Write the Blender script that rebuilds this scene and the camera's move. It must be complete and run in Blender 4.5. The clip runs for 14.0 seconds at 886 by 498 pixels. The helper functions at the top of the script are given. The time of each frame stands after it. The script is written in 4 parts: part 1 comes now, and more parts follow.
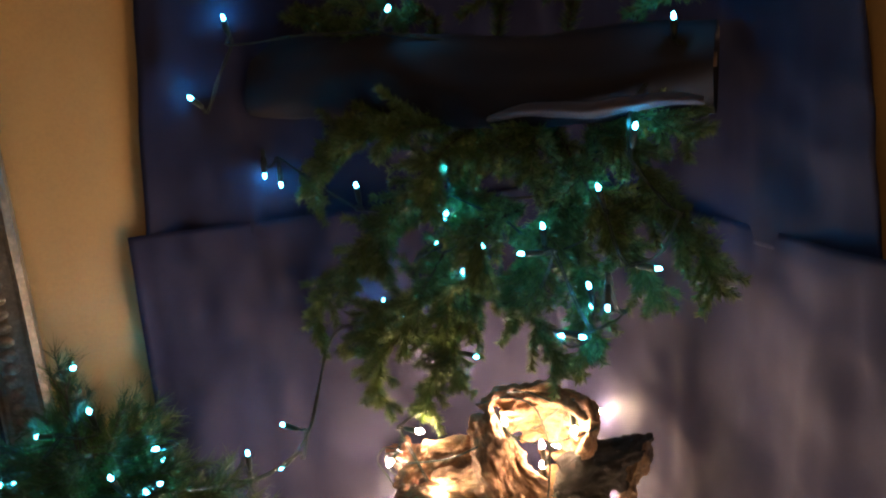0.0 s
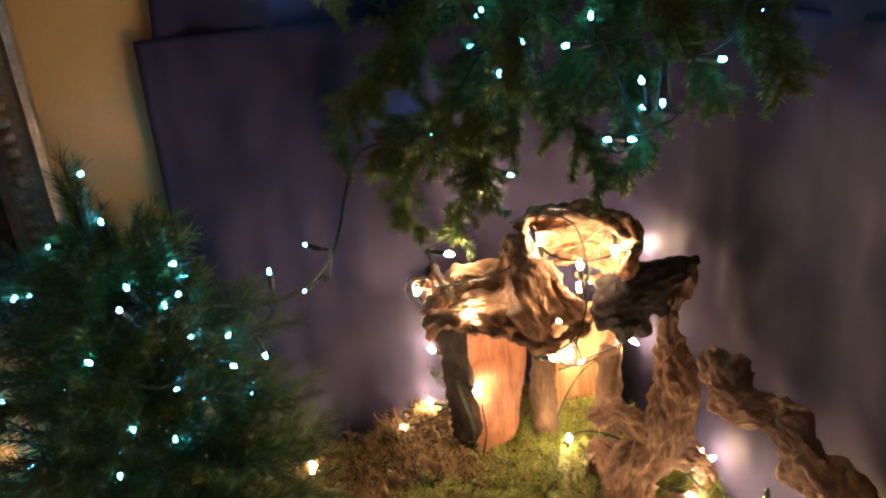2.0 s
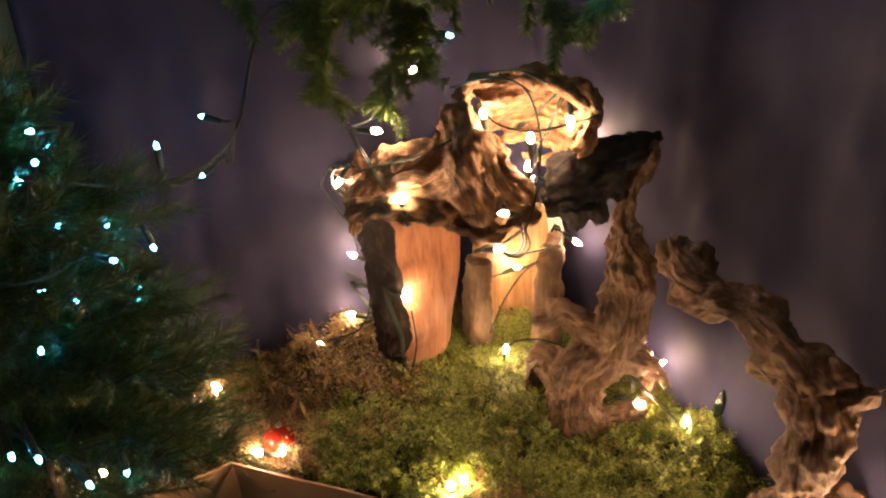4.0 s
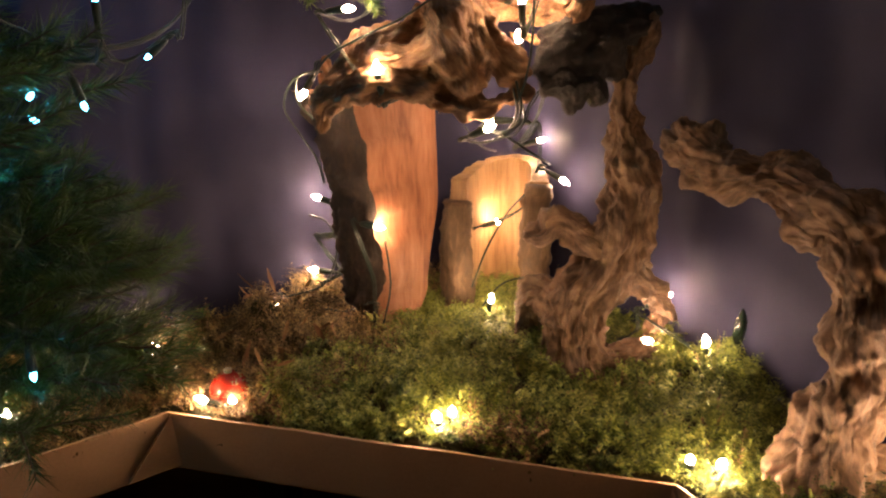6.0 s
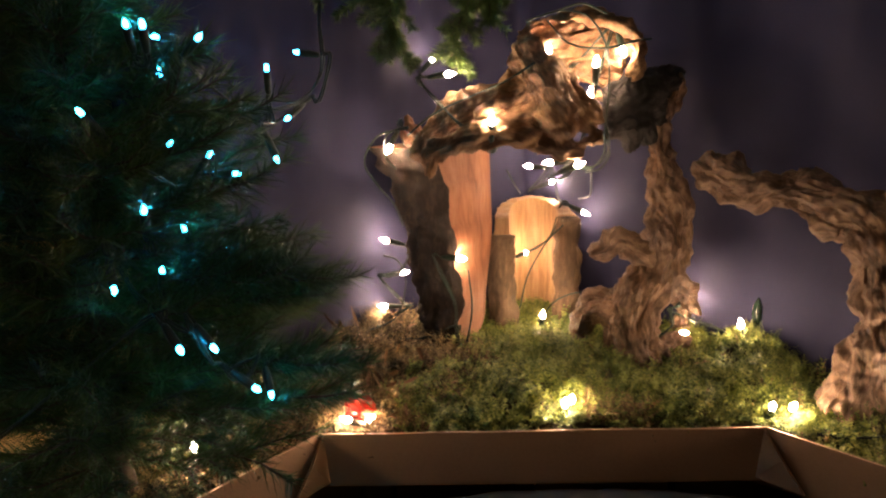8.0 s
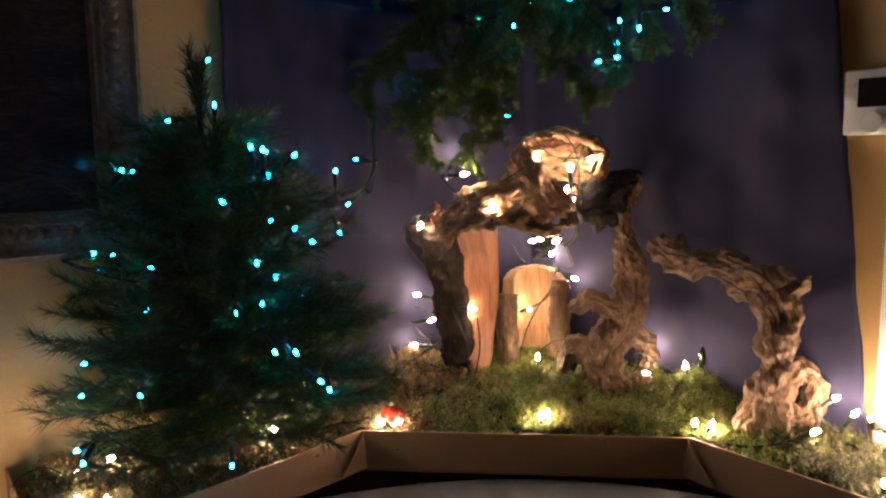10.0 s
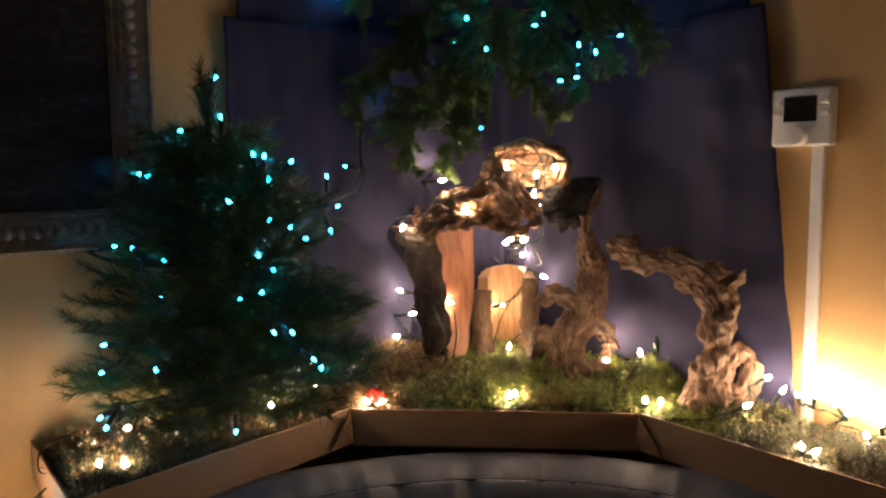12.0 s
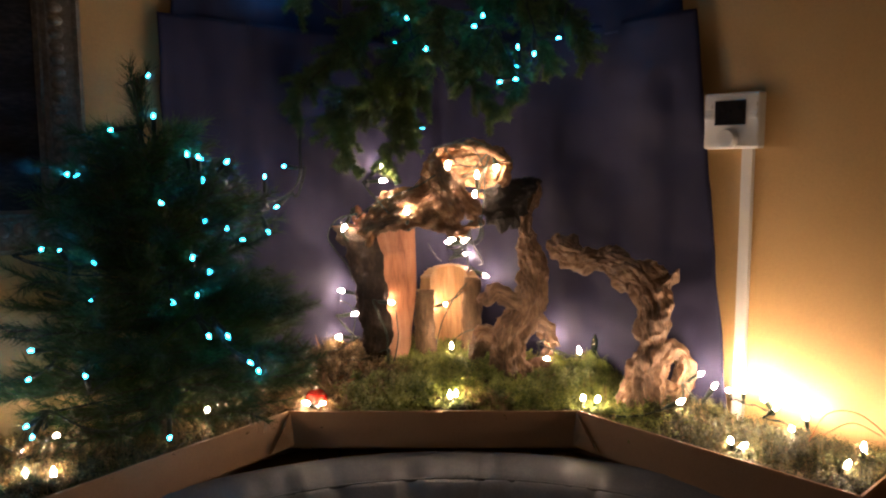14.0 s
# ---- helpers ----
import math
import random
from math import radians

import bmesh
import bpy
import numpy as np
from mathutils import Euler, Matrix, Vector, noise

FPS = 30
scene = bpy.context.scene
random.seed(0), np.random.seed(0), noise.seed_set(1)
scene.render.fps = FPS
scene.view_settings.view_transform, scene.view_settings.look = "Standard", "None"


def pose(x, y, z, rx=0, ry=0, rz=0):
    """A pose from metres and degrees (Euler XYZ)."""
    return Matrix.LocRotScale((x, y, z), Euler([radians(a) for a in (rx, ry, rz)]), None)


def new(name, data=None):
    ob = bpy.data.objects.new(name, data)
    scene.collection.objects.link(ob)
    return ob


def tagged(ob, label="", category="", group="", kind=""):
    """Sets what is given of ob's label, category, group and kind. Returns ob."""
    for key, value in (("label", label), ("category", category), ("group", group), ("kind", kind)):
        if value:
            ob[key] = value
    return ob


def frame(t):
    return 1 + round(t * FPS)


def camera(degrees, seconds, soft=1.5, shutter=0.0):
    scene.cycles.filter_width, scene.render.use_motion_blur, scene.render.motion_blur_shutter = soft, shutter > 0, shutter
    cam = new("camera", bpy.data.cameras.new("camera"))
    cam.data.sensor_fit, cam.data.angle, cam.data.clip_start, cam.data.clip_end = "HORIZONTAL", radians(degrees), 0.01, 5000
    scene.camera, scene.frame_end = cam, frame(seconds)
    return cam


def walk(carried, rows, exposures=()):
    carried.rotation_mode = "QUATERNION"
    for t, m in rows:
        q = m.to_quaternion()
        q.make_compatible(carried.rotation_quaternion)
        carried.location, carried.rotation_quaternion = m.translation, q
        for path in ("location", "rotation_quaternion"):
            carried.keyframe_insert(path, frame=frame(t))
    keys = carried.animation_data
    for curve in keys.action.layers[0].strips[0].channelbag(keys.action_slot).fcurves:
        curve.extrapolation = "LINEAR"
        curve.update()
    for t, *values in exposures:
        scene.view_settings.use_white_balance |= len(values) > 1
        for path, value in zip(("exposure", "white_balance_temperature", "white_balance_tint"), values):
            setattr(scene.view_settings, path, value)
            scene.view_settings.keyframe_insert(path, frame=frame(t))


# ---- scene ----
cam = camera(61.5, 14.0, 2.25)
METRES, EYE, TILT, LEAN, TURN = 1.5, 1.775, -14.0, 3.8, 23.96
AHEAD = (0.342, -0.674)
ROWS = [
    (0.0, 0.0, 0.0, 0.0, 0.0, 0.0, -0.0),
    (0.5, 0.0007, 0.0152, -0.0147, 0.92, -2.52, 0.57),
    (1.0, -0.0095, 0.0253, -0.0353, 1.35, -4.73, 0.41),
    (1.5, -0.0116, 0.0316, -0.0494, 1.86, -6.89, 0.09),
    (2.0, -0.0064, 0.045, -0.0615, 1.88, -9.01, -0.32),
    (2.5, 0.0009, 0.0568, -0.0746, 0.65, -10.66, -0.32),
    (3.0, -0.0022, 0.0712, -0.0898, -1.51, -12.2, -0.75),
    (3.5, -0.0166, 0.0926, -0.1084, -2.94, -13.4, -1.37),
    (4.0, -0.0229, 0.1249, -0.128, -5.11, -12.89, -1.54),
    (6.5, -0.0438, 0.1836, -0.3064, -9.44, -2.51, -0.95),
    (7.0, -0.0987, 0.1508, -0.3124, -11.26, -2.09, -0.14),
    (7.5, -0.1987, 0.145, -0.3234, -16.73, 0.13, 1.92),
    (8.0, -0.2519, 0.1379, -0.3199, -21.63, 1.36, 3.3),
    (8.5, -0.2535, 0.0652, -0.3158, -18.46, 4.11, 2.54),
    (9.0, -0.2543, 0.0012, -0.3269, -16.29, 5.79, 1.47),
    (11.5, -0.3286, -0.153, -0.3724, -20.07, 7.74, 1.6),
    (12.0, -0.3144, -0.1695, -0.3805, -18.72, 8.08, 1.49),
    (12.5, -0.3101, -0.175, -0.3902, -19.18, 7.71, 1.3),
    (13.0, -0.3067, -0.1787, -0.3903, -21.01, 6.97, 1.21),
    (13.5, -0.3022, -0.1781, -0.3862, -21.89, 7.11, 1.55),
    (14.0, -0.3026, -0.1752, -0.3754, -22.39, 7.63, 2.19),
]
EXPOSURES = [(0.0, 1.34, 6550, 14), (1.5, 0.96, 6950, 15), (3.0, 0.46, 7200, 17), (4.2, 0.22, 7250, 17), (6.4, -0.05, 6800, 17), (8.0, 0.03, 6250, 13), (9.2, 0.04, 6000, 12), (14.0, 0.03, 6100, 13)]
walk(cam, [(t, pose(AHEAD[0], AHEAD[1], EYE, TILT, LEAN, TURN) @ pose(METRES * x, METRES * y, METRES * z, 90 + pitch, roll, yaw)) for t, x, y, z, yaw, pitch, roll in ROWS], EXPOSURES)

# ---- world and room light ----
world = bpy.data.worlds.new("world")
scene.world = world
world.use_nodes = True
world.node_tree.nodes["Background"].inputs[0].default_value = (0.30, 0.22, 0.16, 1)
world.node_tree.nodes["Background"].inputs[1].default_value = 0.01

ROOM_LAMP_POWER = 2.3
WARM_POWER = 560.0
BLUE_POWER = 105.0


# ---- materials ----
def mat_new(name):
    m = bpy.data.materials.new(name)
    m.use_nodes = True
    return m, m.node_tree.nodes, m.node_tree.links, m.node_tree.nodes["Principled BSDF"]


def noise_mat(name, colours, scale=20.0, fine=140.0, rough=0.8, bump=0.3, stretch=(1, 1, 1), metal=0.0,
              attribute="", island=0.0, detail=8.0, depth=0.002, spec=0.5, contrast=1.0):
    """A procedural surface: a colour ramp over two noises, and bump from the fine one."""
    m, n, l, p = mat_new(name)
    if attribute:
        co = n.new("ShaderNodeAttribute")
        co.attribute_name = attribute
        src = co.outputs["Vector"]
    else:
        co = n.new("ShaderNodeTexCoord")
        src = co.outputs["Object"]
    mp = n.new("ShaderNodeMapping")
    mp.inputs["Scale"].default_value = stretch
    l.new(src, mp.inputs[0])
    big, small = n.new("ShaderNodeTexNoise"), n.new("ShaderNodeTexNoise")
    for t, s, d in ((big, scale, 4.0), (small, fine, detail)):
        t.inputs["Scale"].default_value = s
        t.inputs["Detail"].default_value = d
        t.inputs["Roughness"].default_value = 0.62
        l.new(mp.outputs[0], t.inputs["Vector"])
    mix = n.new("ShaderNodeMix")
    mix.inputs[0].default_value = 0.5
    l.new(big.outputs[0], mix.inputs[2])
    l.new(small.outputs[0], mix.inputs[3])
    val = mix.outputs[0]
    if island:
        g = n.new("ShaderNodeNewGeometry")
        a = n.new("ShaderNodeMath")
        a.operation = "MULTIPLY_ADD"
        a.inputs[1].default_value = island
        l.new(g.outputs["Random Per Island"], a.inputs[0])
        b = n.new("ShaderNodeMath")
        b.operation = "SUBTRACT"
        b.inputs[1].default_value = island / 2
        l.new(val, b.inputs[0])
        l.new(b.outputs[0], a.inputs[2])
        val = a.outputs[0]
    ramp = n.new("ShaderNodeValToRGB")
    el = ramp.color_ramp.elements
    k = len(colours)
    while len(el) < k:
        el.new(0.5)
    for i, c in enumerate(colours):
        el[i].position = 0.5 + (i / (k - 1) - 0.5) * 0.5 / contrast
        el[i].color = (*c, 1)
    l.new(val, ramp.inputs[0])
    l.new(ramp.outputs[0], p.inputs["Base Color"])
    p.inputs["Roughness"].default_value = rough
    p.inputs["Metallic"].default_value = metal
    p.inputs["Specular IOR Level"].default_value = spec
    if bump:
        b = n.new("ShaderNodeBump")
        b.inputs["Strength"].default_value = bump
        b.inputs["Distance"].default_value = depth
        l.new(mix.outputs[0], b.inputs["Height"])
        l.new(b.outputs[0], p.inputs["Normal"])
    return m


def glow_mat(name, colour, strength):
    m, n, l, p = mat_new(name)
    p.inputs["Base Color"].default_value = (*colour, 1)
    p.inputs["Emission Color"].default_value = (*colour, 1)
    p.inputs["Emission Strength"].default_value = strength
    return m


M_WALL = noise_mat("ochre_paint", [(0.50, 0.315, 0.125), (0.58, 0.37, 0.15), (0.63, 0.41, 0.17)], 6, 220, 0.5, 0.25, depth=0.0012)
M_CEIL = noise_mat("ceiling_paint", [(0.6, 0.55, 0.45), (0.7, 0.66, 0.58)], 4, 160, 0.8, 0.1)
M_FLOOR = noise_mat("floor_wood", [(0.14, 0.08, 0.04), (0.24, 0.14, 0.07)], 3, 60, 0.45, 0.2, (8, 1, 1))
M_CLOTH = noise_mat("navy_cloth", [(0.016, 0.0152, 0.040), (0.021, 0.020, 0.050), (0.028, 0.026, 0.061)], 9, 900, 0.75, 0.3, depth=0.0006, spec=0.28)
M_UPPER = noise_mat("blue_black_cloth", [(0.010, 0.010, 0.030), (0.014, 0.014, 0.040), (0.020, 0.019, 0.050)], 9, 900, 0.75, 0.3, depth=0.0006, spec=0.3)
# paler copy of the roll's cloth: bulb light from below painted into the hem
M_LIT_HEM = noise_mat("lit_hem_cloth", [(0.042, 0.034, 0.042), (0.070, 0.058, 0.070)], 9, 700, 0.6, 0.3, depth=0.0006, spec=0.4)
# navy cloth coloured darker to hold the shade above the lights
M_ROLL_SHADE = noise_mat("shaded_navy_cloth", [(0.006, 0.005, 0.010), (0.010, 0.009, 0.016)], 9, 700, 0.7, 0.3, depth=0.0006, spec=0.4)
M_CARD = noise_mat("brown_card", [(0.26, 0.15, 0.075), (0.32, 0.19, 0.10), (0.36, 0.22, 0.12)], 8, 300, 0.6, 0.12, depth=0.0006)
M_TABLE = noise_mat("table_wood", [(0.10, 0.055, 0.03), (0.17, 0.10, 0.05)], 5, 70, 0.5, 0.2, (1, 9, 1))
M_LEATHER = noise_mat("slate_leather", [(0.065, 0.068, 0.077), (0.095, 0.10, 0.11), (0.16, 0.165, 0.175)], 14, 260, 0.52, 0.6, depth=0.0012)
# grain tones; the darkest stop, in the bump's lows, also paints crevice shade
M_DRIFT = noise_mat("driftwood", [(0.030, 0.016, 0.009), (0.120, 0.067, 0.036), (0.215, 0.126, 0.069), (0.34, 0.212, 0.122)], 45, 290, 0.66, 1.0, attribute="grain", depth=0.0055, contrast=1.4)
M_ROOF = noise_mat("roof_root_wood", [(0.044, 0.022, 0.010), (0.135, 0.067, 0.030), (0.235, 0.124, 0.056), (0.35, 0.20, 0.096)], 60, 360, 0.8, 1.0, attribute="grain", depth=0.0048, contrast=1.4)
M_BARK = noise_mat("dark_bark", [(0.009, 0.006, 0.004), (0.036, 0.021, 0.013), (0.100, 0.061, 0.037)], 60, 220, 0.9, 1.0, (1, 1, 0.4), depth=0.005, contrast=1.2)
M_FLAP = noise_mat("black_bark", [(0.005, 0.004, 0.003), (0.014, 0.010, 0.008), (0.034, 0.024, 0.018)], 60, 220, 0.9, 1.0, depth=0.004, contrast=1.2)
M_CUT = noise_mat("split_orange_wood", [(0.17, 0.056, 0.022), (0.34, 0.135, 0.060), (0.46, 0.215, 0.108)], 24, 150, 0.6, 0.5, (1, 1, 0.14), depth=0.0016, contrast=1.6)
M_PALE = noise_mat("split_pale_wood", [(0.17, 0.085, 0.033), (0.34, 0.195, 0.088), (0.45, 0.285, 0.142)], 26, 150, 0.6, 0.5, (1, 1, 0.14), depth=0.0016, contrast=1.6)
M_EDGE = noise_mat("weathered_edge_wood", [(0.030, 0.017, 0.009), (0.115, 0.068, 0.034), (0.27, 0.17, 0.090)], 40, 180, 0.85, 0.9, (1, 1, 0.3), depth=0.003)
M_MOSS = noise_mat("green_moss", [(0.048, 0.066, 0.009), (0.162, 0.198, 0.028), (0.31, 0.34, 0.068)], 16, 90, 0.7, 0, island=0.55)
M_DRY = noise_mat("dry_moss", [(0.050, 0.031, 0.014), (0.165, 0.105, 0.044), (0.31, 0.22, 0.088)], 16, 90, 0.9, 0, island=0.5)
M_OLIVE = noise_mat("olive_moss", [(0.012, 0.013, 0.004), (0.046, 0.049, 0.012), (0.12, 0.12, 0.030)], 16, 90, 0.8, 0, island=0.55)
M_SOIL = noise_mat("moss_bed", [(0.025, 0.022, 0.008), (0.05, 0.05, 0.014)], 40, 200, 1.0, 0.8, depth=0.006)
M_NEEDLE = noise_mat("pine_needles", [(0.013, 0.034, 0.004), (0.032, 0.072, 0.008), (0.068, 0.120, 0.015)], 10, 60, 0.5, 0, island=0.4)
M_FIR = noise_mat("fir_garland_needles", [(0.040, 0.080, 0.018), (0.085, 0.14, 0.032), (0.16, 0.21, 0.055)], 14, 60, 0.55, 0, island=0.4)
M_TWIG = noise_mat("twig_brown", [(0.035, 0.022, 0.012), (0.09, 0.06, 0.035)], 60, 300, 0.8, 0.3)
M_CABLE = noise_mat("green_cable", [(0.010, 0.018, 0.012), (0.018, 0.032, 0.02)], 80, 300, 0.35, 0)
M_RED = noise_mat("red_glass", [(0.20, 0.012, 0.008), (0.30, 0.022, 0.012)], 30, 90, 0.2, 0)
M_WHITE = noise_mat("white_plastic", [(0.68, 0.66, 0.62), (0.74, 0.72, 0.68)], 20, 200, 0.4, 0.05)
M_SCREEN = noise_mat("dark_screen", [(0.010, 0.010, 0.012), (0.016, 0.016, 0.018)], 20, 90, 0.12, 0)
M_FRAME = noise_mat("aged_gilt_frame", [(0.09, 0.076, 0.058), (0.20, 0.172, 0.13), (0.42, 0.38, 0.30)], 30, 160, 0.36, 0.6, metal=0.3, depth=0.002)
M_PAINT = noise_mat("dark_oil_painting", [(0.008, 0.010, 0.014), (0.026, 0.030, 0.036), (0.075, 0.08, 0.085)], 9, 60, 0.14, 0.15, (1, 1, 3.5), depth=0.001)
M_WARM = glow_mat("warm_bulb_glass", (1.0, 0.69, 0.44), WARM_POWER)
M_BLUE = glow_mat("blue_bulb_glass", (0.023, 0.50, 0.95), BLUE_POWER)
M_OFF = noise_mat("unlit_green_glass", [(0.004, 0.010, 0.006), (0.007, 0.016, 0.009)], 30, 90, 0.22, 0)


# ---- building helpers ----
def geo(name, verts, faces, material, parent=None, label="", smooth=False):
    me = bpy.data.meshes.new(name)
    me.from_pydata([tuple(v) for v in verts], [], faces)
    me.validate()
    me.update()
    if smooth:
        me.polygons.foreach_set("use_smooth", [True] * len(me.polygons))
    me.materials.append(material)
    ob = new(name, me)
    if parent:
        ob.parent = parent
    if label:
        tagged(ob, label)
    return ob


def part(name, bm, material, parent=None, label="", smooth=False):
    me = bpy.data.meshes.new(name)
    bmesh.ops.recalc_face_normals(bm, faces=bm.faces[:])
    bm.to_mesh(me)
    bm.free()
    if smooth:
        me.polygons.foreach_set("use_smooth", [True] * len(me.polygons))
    me.materials.append(material)
    ob = new(name, me)
    if parent:
        ob.parent = parent
    if label:
        tagged(ob, label)
    return ob


def thing(name, label, category, group="", place=(0, 0, 0)):
    ob = new(name)
    ob.location = place
    ob.empty_display_size = 0.05
    return tagged(ob, label, category, group)


def box_bm(size, m=Matrix(), bevel=0.0):
    bm = bmesh.new()
    bmesh.ops.create_cube(bm, size=1, matrix=m @ Matrix.Diagonal((*size, 1)))
    if bevel:
        bmesh.ops.bevel(bm, geom=bm.edges[:], offset=bevel, segments=2, affect="EDGES", profile=0.5)
    return bm


def smooth_path(points, steps=8):
    """Catmull-Rom through points of any width."""
    p = [np.array(q, float) for q in points]
    p = [2 * p[0] - p[1]] + p + [2 * p[-1] - p[-2]]
    out = []
    for i in range(1, len(p) - 2):
        for k in range(steps):
            t = k / steps
            a, b, c, d = p[i - 1], p[i], p[i + 1], p[i + 2]
            out.append(0.5 * ((2 * b) + (c - a) * t + (2 * a - 5 * b + 4 * c - d) * t * t + (3 * b - a - 3 * c + d) * t ** 3))
    out.append(p[-2])
    return out


def tube_geo(path, radii, sides=10, verts=None, faces=None, cap=True):
    """A swept tube with carried frames, added to verts and faces."""
    verts = [] if verts is None else verts
    faces = [] if faces is None else faces
    path = [Vector(q[:3]) for q in path]
    n = len(path)
    normal = None
    base = len(verts)
    for i in range(n):
        t = (path[min(i + 1, n - 1)] - path[max(i - 1, 0)]).normalized()
        if normal is None:
            normal = t.orthogonal().normalized()
        normal = (normal - t * normal.dot(t)).normalized()
        other = t.cross(normal)
        for k in range(sides):
            a = 2 * math.pi * k / sides
            verts.append(path[i] + float(radii[i]) * (math.cos(a) * normal + math.sin(a) * other))
    for i in range(n - 1):
        for k in range(sides):
            a, b = base + i * sides + k, base + i * sides + (k + 1) % sides
            faces.append((a, b, b + sides, a + sides))
    if cap:
        faces.append(tuple(base + k for k in reversed(range(sides))))
        faces.append(tuple(base + (n - 1) * sides + k for k in range(sides)))
    return verts, faces


def stroke_frames(path):
    """Centre line, tangents, carried normals and lengths of a stroke."""
    p = np.array([q[:3] for q in path])
    t = np.gradient(p, axis=0)
    t /= np.linalg.norm(t, axis=1)[:, None] + 1e-9
    s = np.concatenate([[0], np.cumsum(np.linalg.norm(np.diff(p, axis=0), axis=1))])
    n = np.zeros_like(p)
    v = np.array(Vector(t[0]).orthogonal().normalized())
    for i in range(len(p)):
        v = v - t[i] * v.dot(t[i])
        v /= np.linalg.norm(v)
        n[i] = v
    return p, t, n, np.cross(t, n), s, np.array([q[3] for q in path])


def driftwood(name, strokes, material, parent=None, label="", dents=(), voxel=0.0019, rough=0.006, knots=0.008, seed=0.0, twist=6.0, crack=0.017):
    """Gnarled wood: tubes melted into one skin, with grooves that run along the strokes and twist round them."""
    verts, faces, lines = [], [], []
    for s in strokes:
        p = smooth_path(s, 6)
        tube_geo(p, [max(0.003, q[3]) for q in p], 14, verts, faces)
        lines.append(stroke_frames(p))
    me = bpy.data.meshes.new(name + "_raw")
    me.from_pydata([tuple(v) for v in verts], [], faces)
    raw = new(name + "_raw", me)
    mod = raw.modifiers.new("melt", "REMESH")
    mod.mode, mod.voxel_size, mod.use_smooth_shade = "VOXEL", voxel, True
    soft = raw.modifiers.new("soft", "SMOOTH")
    soft.iterations, soft.factor = 4, 0.5
    skin = bpy.data.meshes.new_from_object(raw.evaluated_get(bpy.context.evaluated_depsgraph_get()))
    bpy.data.objects.remove(raw)
    n = len(skin.vertices)
    co = np.empty(n * 3)
    no = np.empty(n * 3)
    skin.vertices.foreach_get("co", co)
    skin.vertices.foreach_get("normal", no)
    co, no = co.reshape(-1, 3), no.reshape(-1, 3)
    grains, weights = [], []
    for k, (p, t, a, b, s, r) in enumerate(lines):
        d = ((co[:, None] - p[None]) ** 2).sum(2)
        i = d.argmin(1)
        off = co - p[i]
        run = s[i] + (off * t[i]).sum(1)
        u, v = (off * a[i]).sum(1), (off * b[i]).sum(1)
        ang = twist * run
        u, v = u * np.cos(ang) - v * np.sin(ang), u * np.sin(ang) + v * np.cos(ang)
        grains.append(np.stack([u, v, run * 0.30 + k * 0.37], 1))
        weights.append(np.exp(-np.maximum(0, np.sqrt(d.min(1)) - r[i]) / 0.004))
    grains, weights = np.array(grains), np.array(weights) + 1e-9
    weights /= weights.sum(0)
    best = weights.argmax(0)
    out = co.copy()
    shift = Vector((seed, seed * 1.7, -seed))
    for i in range(n):
        v = Vector(co[i])
        high = noise.fractal(v * 24 + shift, 1.0, 2.0, 3) * knots * 1.35
        high += (noise.ridged_multi_fractal(v * 60 + shift, 0.9, 2.1, 2, 1.0, 2.0) - 1.0) * 0.0020
        for k in range(len(lines)):
            w = weights[k, i]
            if w > 0.08:
                g = Vector(grains[k, i]) + shift
                g += Vector((0.004, 0.004, 0)) * noise.noise(v * 50)
                r = noise.ridged_multi_fractal(g * 52, 0.75, 2.3, 4, 1.0, 2.0)
                c = min(0.0, noise.noise(g * 95) + 0.22)
                high += w * ((r - 1.25) * rough * 0.85 + c * crack + noise.noise(g * 240) * 0.0023)
        out[i] = co[i] + no[i] * high
    for c, r in dents:
        c = np.array(c)
        d = out - c
        ln = np.linalg.norm(d, axis=1)
        hit = ln < r
        out[hit] = c + d[hit] / ln[hit, None] * (r * 0.7 + 0.3 * ln[hit, None])
    skin.vertices.foreach_set("co", out.ravel())
    at = skin.attributes.new("grain", "FLOAT_VECTOR", "POINT")
    at.data.foreach_set("vector", grains[best, np.arange(n)].ravel())
    skin.name = name
    skin.polygons.foreach_set("use_smooth", [True] * len(skin.polygons))
    skin.materials.clear()
    skin.materials.append(material)
    skin.update()
    ob = new(name, skin)
    if parent:
        ob.parent = parent
    if label:
        tagged(ob, label)
    return ob


# ---- the room: two ochre walls that meet behind the display, closed behind the camera ----
CORNER = Vector((0.0125, 0.5375, 0))
RIGHT_WAY, LEFT_WAY = Vector((1, -1, 0)).normalized(), Vector((-1, -1, 0)).normalized()
ROOM = 4.2


def wall(name, start, way, out, length, height=2.5, thick=0.12):
    a, b = start, start + way * length
    bm = bmesh.new()
    vs = [bm.verts.new(q + Vector((0, 0, z))) for z in (0, height) for q in (a, b, b + out * thick, a + out * thick)]
    for f in ((0, 1, 2, 3), (4, 5, 6, 7), (0, 1, 5, 4), (1, 2, 6, 5), (2, 3, 7, 6), (3, 0, 4, 7)):
        bm.faces.new([vs[i] for i in f])
    return tagged(part(name, bm, M_WALL), "ochre painted plaster wall of the room corner", "wall", kind="structure")


wall("wall_east", CORNER, RIGHT_WAY, -LEFT_WAY, ROOM)
wall("wall_north", CORNER, LEFT_WAY, -RIGHT_WAY, ROOM)
wall("wall_south", CORNER + RIGHT_WAY * ROOM, LEFT_WAY, RIGHT_WAY, ROOM)
wall("wall_west", CORNER + LEFT_WAY * ROOM, RIGHT_WAY, LEFT_WAY, ROOM)
MID = CORNER + (RIGHT_WAY + LEFT_WAY) * ROOM / 2
